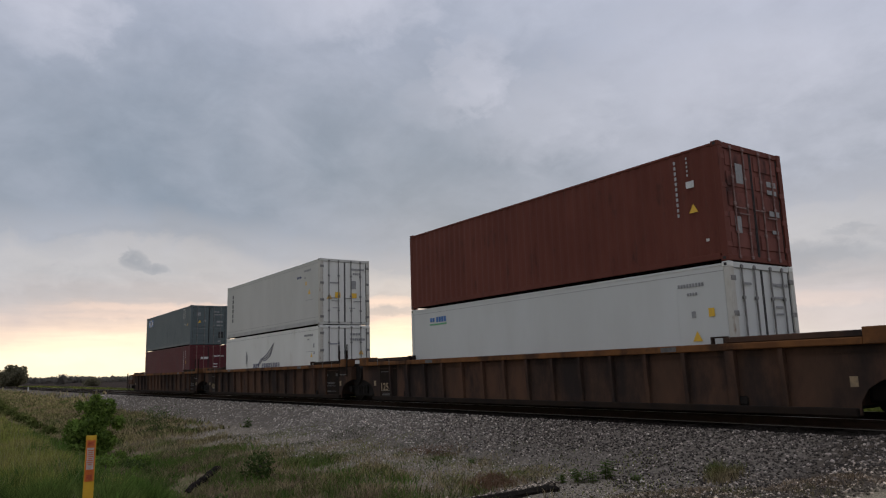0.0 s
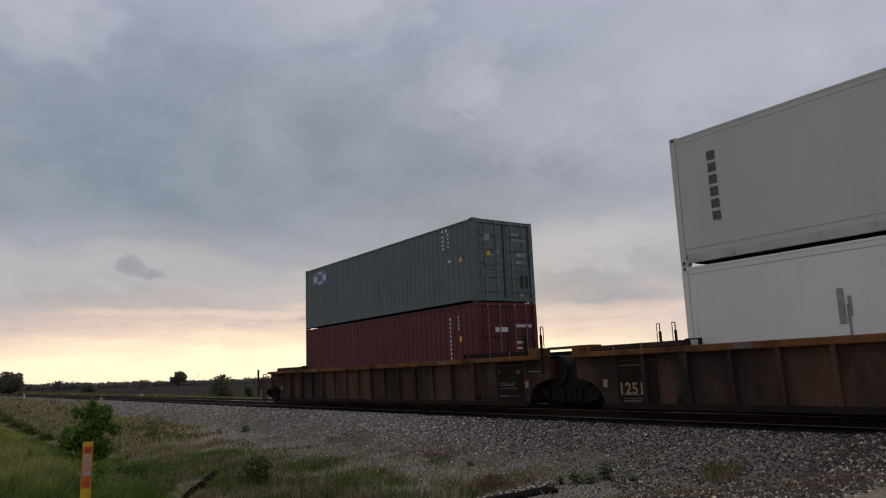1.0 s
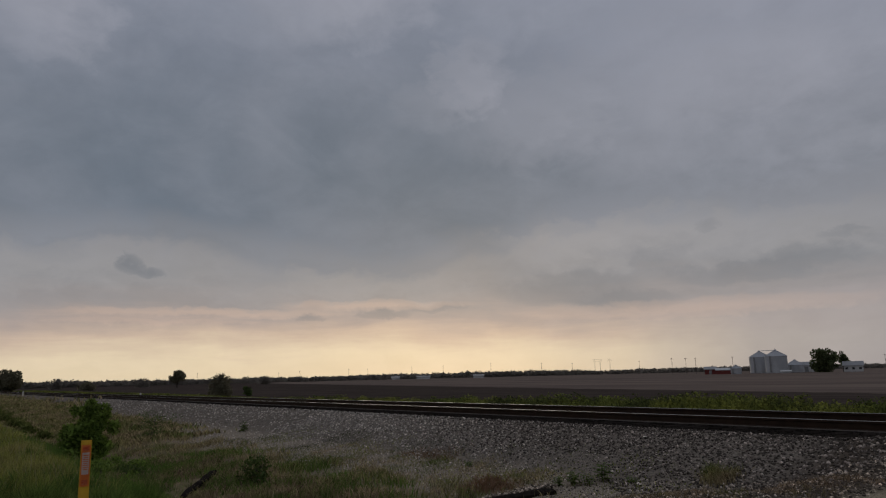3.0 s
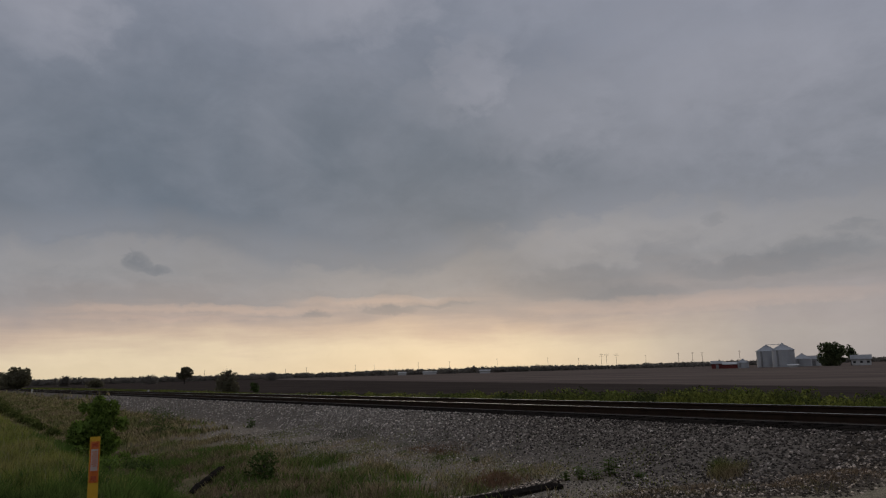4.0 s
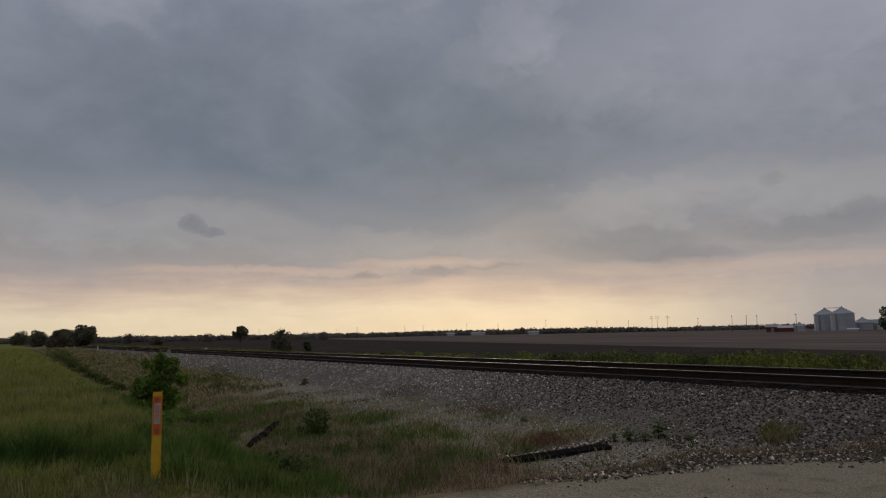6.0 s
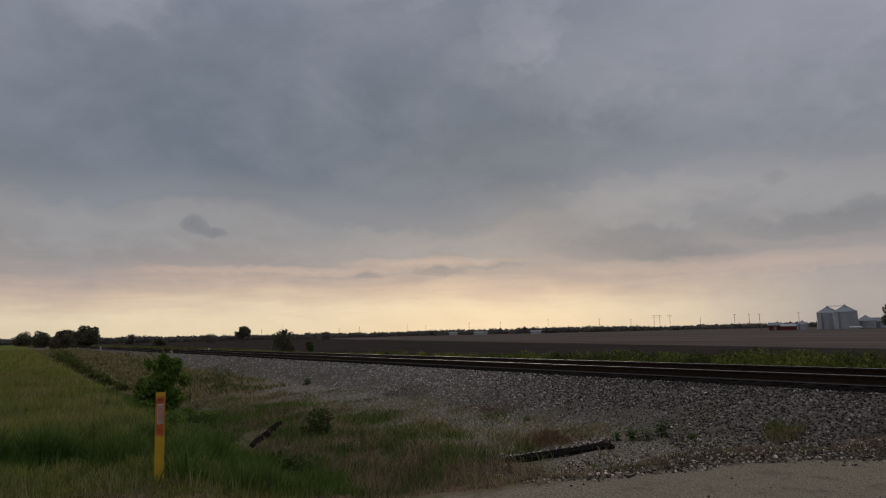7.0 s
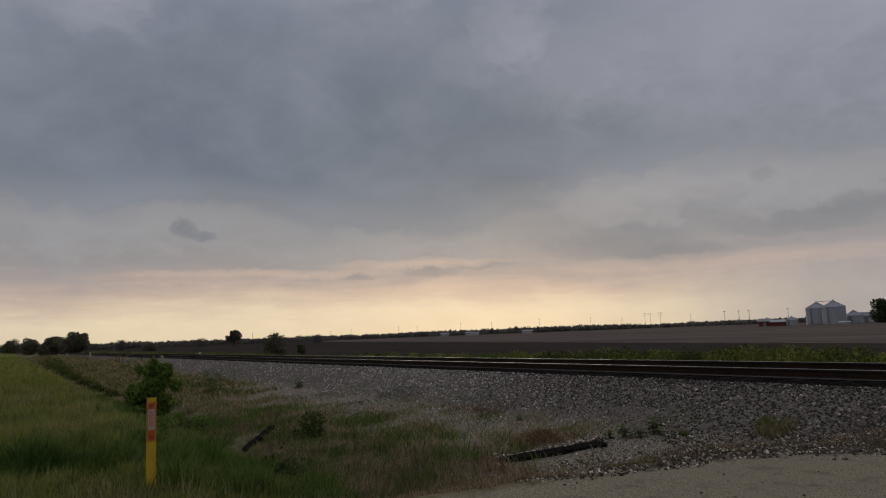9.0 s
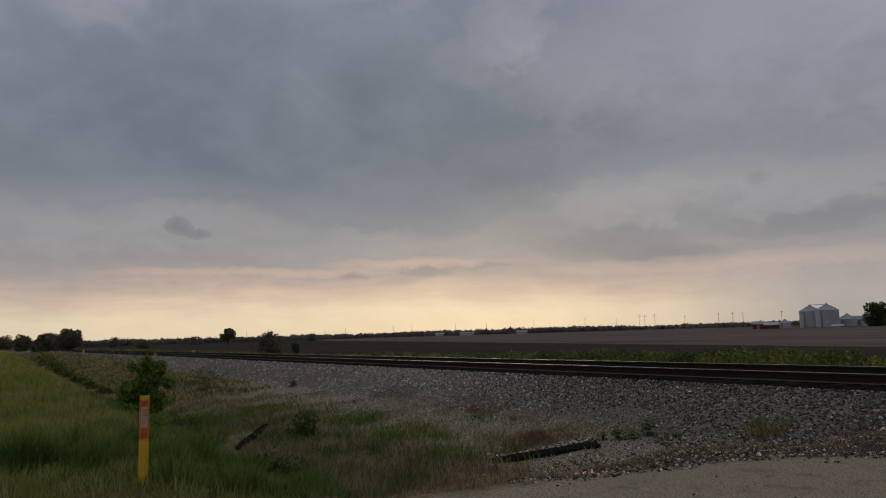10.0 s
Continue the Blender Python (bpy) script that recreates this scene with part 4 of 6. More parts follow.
def build_container(name, label, height, paint, door_paint, rod_paint, reefer, casting):
    """A 40-foot box on an Empty at the middle of its floor; the door end faces +x."""
    c = thing(name, label, "shipping container", "containers on the train")
    hx, H = L / 2, height
    # corner castings and posts
    for sx in (-1, 1):
        for sy in (-1, 1):
            bm = bmesh.new()
            box(bm, min(sx * hx, sx * (hx - 0.14)), max(sx * hx, sx * (hx - 0.14)), min(sy * W2, sy * (W2 - 0.15)), max(sy * W2, sy * (W2 - 0.15)), 0.118, H - 0.118)
            part("corner_post", bm, M["stained_post"] if reefer and sx > 0 else paint, c)
            for z0 in (0.0, H - 0.118):
                bm = bmesh.new()
                box(bm, min(sx * (hx + 0.004), sx * (hx - 0.174)), max(sx * (hx + 0.004), sx * (hx - 0.174)), min(sy * (W2 + 0.004), sy * (W2 - 0.158)), max(sy * (W2 + 0.004), sy * (W2 - 0.158)), z0, z0 + 0.118, 0.012)
                cast = part("corner_casting", bm, casting, c, "worn steel corner casting")
                bm = bmesh.new()
                cx = sx * (hx - 0.085)
                box(bm, cx - 0.032, cx + 0.032, sy * (W2 + 0.006) - 0.003, sy * (W2 + 0.006) + 0.003, z0 + 0.03, z0 + 0.09)
                part("lifting_slot", bm, M["rubber"], cast)
    for sy in (-1, 1):
        y0, y1 = sorted((sy * W2, sy * (W2 - 0.06)))
        for nm, z0, z1 in (("top_rail", H - 0.085, H - 0.03), ("bottom_rail", 0.045, 0.175 if not reefer else 0.23)):
            bm = bmesh.new()
            box(bm, -hx + 0.175, hx - 0.175, y0, y1, z0, z1, 0.006)
            part(nm, bm, M["grey_rail"] if reefer and nm == "bottom_rail" else paint, c)
        bm = bmesh.new()
        if reefer:
            # smooth insulated wall in riveted sheets with a shallow kick strip
            y = sy * (W2 - 0.008)
            n = 10
            wid = (L - 0.30) / n
            box(bm, -hx + 0.14, hx - 0.14, min(y - sy * 0.02, y - sy * 0.06), max(y - sy * 0.02, y - sy * 0.06), 0.23, H - 0.075)
            core = part("side_wall", bm, paint, c, "smooth insulated wall")
            for k in range(n):
                a = -hx + 0.15 + k * wid
                bm = bmesh.new()
                box(bm, a, a + wid - 0.0015, min(y, y - sy * 0.019), max(y, y - sy * 0.019), 0.232, H - 0.077)
                part("sheet", bm, paint, core)
            for z in (0.34, H - 0.19):
                bm = bmesh.new()
                box(bm, -hx + 0.15, hx - 0.15, min(y, y + sy * 0.004), max(y, y + sy * 0.004), z, z + 0.010)
                part("trim_strip", bm, M["trim_grey"], core)
        else:
            corrugated(bm, -hx + 0.14, hx - 0.14, sy * (W2 - 0.01), 0.17, H - 0.07, sy)
            part("side_panel", bm, paint, c, "corrugated steel wall")
    bm = bmesh.new()
    box(bm, -hx + 0.02, hx - 0.02, -W2 + 0.03, W2 - 0.03, H - 0.06, H - 0.032)
    part("roof", bm, paint, c)
    bm = bmesh.new()
    box(bm, -hx + 0.05, hx - 0.05, -W2 + 0.06, W2 - 0.06, 0.10, 0.16)
    deck = part("underframe", bm, M["black_steel"], c)
    bm = bmesh.new()
    box(bm, -0.03, 0.03, -W2 + 0.06, W2 - 0.06, 0.03, 0.10)
    bearer = mesh_of("cross_member", bm, M["black_steel"])
    for k in range(24):
        ob = new("cross_member", bearer)
        ob.parent = deck
        ob.location = (-hx + 0.33 + k * 0.5, 0, 0)
    bm = bmesh.new()
    box(bm, -hx + 0.05, -hx + 0.10, -W2 + 0.14, W2 - 0.14, 0.12, H - 0.1)
    part("front_wall", bm, paint, c)
    # door end: header, sill, two leaves, four rods
    for nm, z0, z1 in (("door_header", H - 0.13, H - 0.01), ("door_sill", 0.02, 0.13)):
        bm = bmesh.new()
        box(bm, hx - 0.10, hx - 0.015, -W2 + 0.15, W2 - 0.15, z0, z1, 0.006)
        part(nm, bm, paint, c)
    for sy in (-1, 1):
        y0, y1 = sorted((sy * 0.012, sy * (W2 - 0.155)))
        bm = bmesh.new()
        box(bm, hx - 0.09, hx - 0.045, y0, y1, 0.135, H - 0.135, 0.005)
        if not reefer:
            for k in range(5):
                zc = 0.30 + k * (H - 0.55) / 4.6
                hgt = (H - 0.55) / 4.6 - 0.12
                box(bm, hx - 0.046, hx - 0.024, y0 + 0.10, y1 - 0.08, zc, zc + hgt, 0.012)
        door = part("door", bm, door_paint, c, "double-leaf steel door" if not reefer else "smooth insulated door")
        bm = bmesh.new()
        for yy in (y0, y1 - 0.022):
            box(bm, hx - 0.044, hx - 0.034, yy, yy + 0.022, 0.14, H - 0.14)
        part("seal", bm, M["rubber"], door)
        for f in (0.28, 0.72):
            yy = y0 + (y1 - y0) * f
            bm = bmesh.new()
            rod(bm, (hx - 0.008, yy, 0.06), (hx - 0.008, yy, H - 0.05), 0.019)
            for z in (0.10, 0.62, 1.25, H - 0.75, H - 0.10):
                box(bm, hx - 0.04, hx + 0.012, yy - 0.045, yy + 0.045, z - 0.035, z + 0.035, 0.008)
            part("lock_rod", bm, rod_paint, door, "galvanised locking rod")
            bm = bmesh.new()
            hz = 1.15 if f < 0.5 else 1.02
            box(bm, hx + 0.008, hx + 0.026, yy - 0.03, yy + 0.36 * (1 if sy < 0 and f < 0.5 else -1), hz, hz + 0.03, 0.006) if (sy < 0 and f < 0.5) else box(bm, hx + 0.008, hx + 0.026, yy - 0.36, yy + 0.03, hz, hz + 0.03, 0.006)
            part("handle", bm, rod_paint, door)
        for k in range(4):
            z = 0.35 + k * (H - 0.7) / 3
            bm = bmesh.new()
            a, b = sorted((sy * (W2 - 0.20), sy * (W2 - 0.02)))
            box(bm, hx - 0.03, hx + 0.008, a, b, z - 0.055, z + 0.055, 0.01)
            part("hinge", bm, rod_paint if reefer else door_paint, door)
    return c


def lettering(parent, text, x, z, size, y, mat, label):
    cu = bpy.data.curves.new("stencil_number", "FONT")
    cu.body, cu.size, cu.extrude, cu.offset, cu.space_character = text, size, 0.002, 0.009, 1.04
    tmp = new("stencil_number", cu)
    bpy.context.view_layer.update()
    me = bpy.data.meshes.new_from_object(tmp.evaluated_get(bpy.context.evaluated_depsgraph_get()))
    bpy.data.objects.remove(tmp)
    me.materials.clear()
    me.materials.append(mat)
    ob = new("stencil_number", me)
    ob.parent = parent
    ob.matrix_local = pose(x, y, z, 90, 0, 0)
    return tagged(ob, label)


def build_well_unit(front, rear_end, number, plain_front):
    """One well of an articulated stack wagon on an Empty at its middle, on the rail tops. front: it carries a leading truck; rear_end: the free end of the set."""
    car = thing("well_wagon", "rust-brown steel container well wagon on dark trucks", "railway wagon", "well wagons")
    for sy in (-1, 1):
        def span(a, b):
            return sorted((sy * a, sy * b))
        # side sheet, cut to a quarter arch over the wheels at both ends
        arch = [(8.42, 0.12), (8.45, 0.34), (8.58, 0.56), (8.80, 0.70), (9.10, 0.79), (9.28, 0.81)]
        pts = [(x, z) for x, z in arch] + [(9.28, 1.32)] + ([(-9.70, 1.32), (-9.70, 0.80)] if rear_end else [(-9.28, 1.32)]) + [(-x, z) for x, z in arch[::-1]]
        bm = bmesh.new()
        extrude_profile(bm, pts, "y", *span(1.36, 1.40))
        part("side_wall", bm, M["rust_well"], car, "rust-streaked steel side wall")
        bm = bmesh.new()
        box(bm, -6.05, 6.05, *span(1.30, 1.53), 1.31, 1.455, 0.012)
        part("top_chord", bm, M["rust_chord"], car, "orange rusty top chord")
        bm = bmesh.new()
        box(bm, -9.2, 9.2, *span(1.398, 1.43), 1.19, 1.21)
        part("stiffener", bm, M["rust_well"], car)
        bm = bmesh.new()
        box(bm, -8.4, 8.4, *span(1.25, 1.50), 0.10, 0.24, 0.015)
        part("bottom_chord", bm, M["dark_plate"], car, "dark bottom chord")
        posts = [-6.08, -4.99, -3.97, -2.95, -1.94, -0.97, 0.0, 0.97, 1.94, 2.95, 3.97, 4.99, 6.08]
        for x in posts + [-7.15, 7.15]:
            wide = 0.20 if abs(abs(x) - 6.08) < 0.01 else 0.09
            bm = bmesh.new()
            extrude_profile(bm, [(sy * 1.40, 0.24), (sy * 1.47, 0.24), (sy * 1.52, 1.10), (sy * 1.52, 1.31), (sy * 1.40, 1.31)], "x", x - wide / 2, x + wide / 2)
            part("side_post", bm, M["rust_well"], car)
        for sx in (-1, 1):
            def along(a, b):
                return sorted((sx * a, sx * b))
            bm = bmesh.new()
            box(bm, *along(6.05, 8.66), *span(1.28, 1.55), 1.32, 1.45, 0.015)
            part("end_chord", bm, M["rust_chord"], car, "orange rusty end chord")
            bm = bmesh.new()
            box(bm, *along(6.02, 8.68), *span(1.24, 1.50), 1.452, 1.575, 0.02)
            part("chord_cap", bm, M["dark_plate"] if sx > 0 and not plain_front else M["rust_well"], car, "raised chord cap")
            bm = bmesh.new()
            tail = rear_end and sx < 0
            box(bm, *along(8.665, 9.70 if tail else 9.05 if sx > 0 else 9.26), *span(1.10, 1.56), 1.32, 1.43 if tail else 1.62, 0.015)
            part("riser", bm, M["rust_chord"], car, "orange rusty corner riser")
            # container guide: a bent strap
            bm = bmesh.new()
            for u0, u1, z0, z1 in ((5.66, 5.70, 1.455, 1.60), (5.66, 5.98, 1.57, 1.60), (5.95, 6.02, 1.455, 1.60)):
                box(bm, *along(u0, u1), *span(1.36, 1.46), z0, z1)
            part("container_guide", bm, M["rust_well"], car, "bent steel container guide")
            bm = bmesh.new()
            box(bm, *along(4.45, 4.85), *span(1.531, 1.534), 1.33, 1.43)
            part("chord_label", bm, M["ink_faint"], car, "worn pale label")
            bm = bmesh.new()
            box(bm, *along(8.30, 8.44), *span(1.402, 1.408), 0.60, 0.78)
            part("cream_label", bm, M["cream"], car, "cream square label")
            bm = bmesh.new()
            box(bm, *along(6.0, 6.35), *span(1.402, 1.44), 0.24, 0.42, 0.03)
            part("jacking_pad", bm, M["black_steel"], car)
            if (plain_front and sx > 0) or (rear_end and sx < 0):
                continue
            bm = bmesh.new()
            box(bm, *along(7.02, 8.26) if sx > 0 else along(6.83, 8.0), *span(1.402, 1.408), 0.25, 1.30)
            panel = part("stencil_panel", bm, M["dark_plate"], car, "dark stencil panel")
            if sy < 0:
                x0 = 7.12 if sx > 0 else -7.92
                lines = ((0.05, 0.80, 0.72, 0.74), (0.15, 0.72, 0.66, 0.69), (0.0, 0.86, 0.58, 0.60), (0.1, 0.45, 0.36, 0.40), (0.5, 0.9, 0.37, 0.39)) if sx > 0 else ((0.1, 0.62, 0.33, 0.35), (0.08, 0.6, 0.27, 0.30), (0.04, 0.60, 0.42, 0.44), (0.0, 0.6, 1.08, 1.10))
                for k, (u0, u1, z0, z1) in enumerate(lines):
                    bm = bmesh.new()
                    box(bm, x0 + u0, x0 + u1, -1.414, -1.410, z0, z1)
                    part("stencil_line", bm, M["ink_faint"], panel, "faded white stencil line")
                if sx > 0:
                    for u in (0.0, 0.86):
                        bm = bmesh.new()
                        for q in (0.0, 0.09):
                            box(bm, x0 + u + q, x0 + u + q + 0.06, -1.414, -1.410, 0.98, 1.08)
                        part("stencil_mark", bm, M["ink_faint"], panel, "small pale stencil mark")
            for u in ((7.05, 7.9) if sx > 0 else (7.9, 7.1)):
                bm = bmesh.new()
                box(bm, sx * u - 0.02, sx * u + 0.02, *span(1.552, 1.556), 1.32, 1.58)
                part("reflector_strip", bm, M["ink_faint"], car, "small grimed strip")
    # floor of the well
    for k in range(9):
        bm = bmesh.new()
        x = -7.6 + k * 1.9
        box(bm, x - 0.25, x + 0.25, -1.36, 1.36, 0.14, 0.256)
        part("cross_beam", bm, M["black_steel"], car)
    for sx in (-1, 1):
        bm = bmesh.new()
        prof = [(sx * 8.2, 0.30), (sx * 8.2, 1.30), (sx * 9.2, 1.34), (sx * 9.45, 1.18), (sx * 9.72, 1.05), (sx * 9.72, 0.80), (sx * 8.75, 0.74), (sx * 8.45, 0.30)]
        extrude_profile(bm, prof, "y", -0.75, 0.75)
        part("end_sill", bm, M["black_steel"], car, "dark sloping end sill")
        bm = bmesh.new()
        box(bm, min(sx * 8.15, sx * 8.3), max(sx * 8.15, sx * 8.3), -1.355, 1.355, 0.26, 1.44)
        part("bulkhead", bm, M["rust_well"], car)
        bm = bmesh.new()
        box(bm, min(sx * 9.2, sx * 9.27), max(sx * 9.2, sx * 9.27), -1.355, 1.355, 0.83, 1.31)
        part("end_plate", bm, M["rust_well"], car)
        for y in (-1.30, 1.30):
            if not (rear_end and sx < 0):
                bm = bmesh.new()
                box(bm, min(sx * 9.26, sx * 9.76), max(sx * 9.26, sx * 9.76), y - 0.12, y + 0.12, 1.56, 1.62)
                part("walkway", bm, M["rust_well"], car)
        if not (rear_end and sx < 0):
            bm = bmesh.new()
            rod(bm, (sx * 9.3, 0, 1.06), (sx * 9.75, 0, 1.06), 0.36, 20, 0.30)
            part("articulation", bm, M["black_steel"], car, "black round articulation joint")
            bm = bmesh.new()
            rod(bm, (sx * 9.28, -1.18, 1.02), (sx * 9.28, -0.70, 1.02), 0.40, 18)
            rod(bm, (sx * 9.58, -1.12, 0.98), (sx * 9.58, -0.70, 0.98), 0.24, 14)
            part("brake_cylinder", bm, M["black_steel"], car, "grimy black brake gear at the wagon end")
        if (plain_front and sx > 0) or (rear_end and sx < 0):
            continue
        y = -1.53 if sx > 0 else 1.50
        for gx in ((8.55, 9.16) if sx > 0 else (8.42, 8.92)):
            bm = bmesh.new()
            x = sx * gx
            off = -0.10 if gx < 9 else 0.10
            rod(bm, (x, y, 0.95), (x, y, 2.16), 0.016, 6)
            rod(bm, (x + off, y, 1.62), (x + off, y, 2.16), 0.012, 6)
            rod(bm, (x + off, y, 2.16), (x, y, 2.16), 0.012, 6)
            box(bm, x - 0.03, x + 0.03, y - 0.02, y + 0.02, 0.95, 1.95)
            part("grab_iron", bm, M["dark_plate"], car, "tall dark grab iron")
        if sx > 0:
            bm = bmesh.new()
            rod(bm, (8.6, -1.53, 1.02), (9.16, -1.53, 1.02), 0.012, 6)
            part("ladder_rung", bm, M["steel_grey"], car, "pale steel rung")
    trucks = ([9.755] if front else []) + [-9.755]
    for tx in trucks:
        for sy in (-1, 1):
            bm = bmesh.new()
            y0, y1 = sorted((sy * 0.95, sy * 1.10))
            extrude_profile(bm, [(tx - 1.25, 0.36), (tx - 1.05, 0.36), (tx - 0.55, 0.22), (tx + 0.55, 0.22), (tx + 1.05, 0.36), (tx + 1.25, 0.36), (tx + 1.25, 0.58), (tx + 0.75, 0.62), (tx + 0.5, 0.80), (tx - 0.5, 0.80), (tx - 0.75, 0.62), (tx - 1.25, 0.58)], "y", y0, y1)
            frame_ob = part("truck_frame", bm, M["black_steel"], car, "black cast truck frame")
            for k in range(4):
                bm = bmesh.new()
                rod(bm, (tx - 0.3 + k * 0.2, sy * 1.11, 0.30), (tx - 0.3 + k * 0.2, sy * 1.11, 0.58), 0.075, 10)
                part("spring", bm, M["black_steel"], frame_ob)
            for wx in (-0.89, 0.89):
                bm = bmesh.new()
                rod(bm, (tx + wx, sy * 1.09, 0.46), (tx + wx, sy * 1.20, 0.46), 0.12, 12)
                part("bearing_cap", bm, M["black_steel"], frame_ob)
        bm = bmesh.new()
        box(bm, tx - 1.3, tx + 1.3, -0.66, 0.66, 0.10, 0.74, 0.04)
        part("brake_rigging", bm, M["black_steel"], car, "black bolster and brake rigging")
        for wx in (-0.89, 0.89):
            bm = bmesh.new()
            rod(bm, (tx + wx, -0.9, 0.46), (tx + wx, 0.9, 0.46), 0.08, 12)
            axle = part("axle", bm, M["black_steel"], car)
            for sy in (-1, 1):
                bm = bmesh.new()
                rod(bm, (tx + wx, sy * 0.715, 0.46), (tx + wx, sy * 0.82, 0.46), 0.455, 32)
                rod(bm, (tx + wx, sy * 0.690, 0.46), (tx + wx, sy * 0.715, 0.46), 0.48, 32)
                rod(bm, (tx + wx, sy * 0.82, 0.46), (tx + wx, sy * 0.86, 0.46), 0.16, 16)
                part("wheel", bm, M["black_steel"], axle, "black steel wheel")
    if rear_end:
        bm = bmesh.new()
        box(bm, -11.45, -9.6, -0.20, 0.20, 0.72, 1.00, 0.02)
        box(bm, -11.75, -11.35, -0.14, 0.14, 0.76, 0.98, 0.03)
        part("coupler", bm, M["black_steel"], car, "black knuckle coupler")
        bm = bmesh.new()
        box(bm, -11.15, -9.28, -1.50, 1.50, 0.66, 1.07, 0.012)
        part("end_beam", bm, M["rust_well"], car, "rusty end beam")
        bm = bmesh.new()
        rod(bm, (-10.5, -1.46, 1.31), (-9.70, -1.46, 1.36), 0.022, 8)
        rod(bm, (-10.2, -1.46, 1.27), (-9.70, -1.46, 1.22), 0.015, 8)
        part("end_brace", bm, M["rust_well"], car)
        bm = bmesh.new()
        rod(bm, (-10.5, -1.46, 1.05), (-10.5, -1.46, 1.33), 0.022, 8)
        part("brace_post", bm, M["rust_well"], car)
        for x, y, lo, hi, w in ((-11.12, -1.46, 0.30, 1.56, 0.045), (-11.24, -1.46, 0.55, 1.56, 0.012), (-10.62, 1.44, 1.0, 1.62, 0.014), (-10.50, 1.44, 1.0, 1.62, 0.014)):
            bm = bmesh.new()
            rod(bm, (x, y, lo), (x, y, hi), w, 6)
            part("handrail", bm, M["rust_well"], car)
        bm = bmesh.new()
        rod(bm, (-10.85, 0.55, 1.05), (-10.85, 0.55, 1.40), 0.16, 14)
        rod(bm, (-10.85, 0.55, 1.40), (-10.85, 0.55, 1.52), 0.05, 8)
        part("end_marker", bm, M["roof_grey"], car, "pale grey end-of-train unit")
        for x in (-10.48, -10.30):
            bm = bmesh.new()
            rod(bm, (x, -1.46, 0.20), (x, -1.46, 0.68), 0.02, 6)
            part("step_hanger", bm, M["black_steel"], car)
        bm = bmesh.new()
        box(bm, -10.52, -10.26, -1.50, -1.30, 0.18, 0.21)
        part("sill_step", bm, M["black_steel"], car)
    if number:
        lettering(car, "1251", -7.97, 0.44, 0.37, -1.412, M["cream"], "white stencilled wagon number")
    return car


M["cream"] = material("cream_label_paint", (0.30, 0.215, 0.115), 0.7, 0, (0.13, 0.095, 0.06), 10, 0.8, bump=0)
UNIT_X = (-14.503, -33.996, -53.512)
MID_Z = 3.152
TRAIN = []


def put(ob, x, z=0.0, y=0.0):
    TRAIN.append((ob, x, y, z))
    ob.matrix_world = on_track(x, y, z)
    return ob


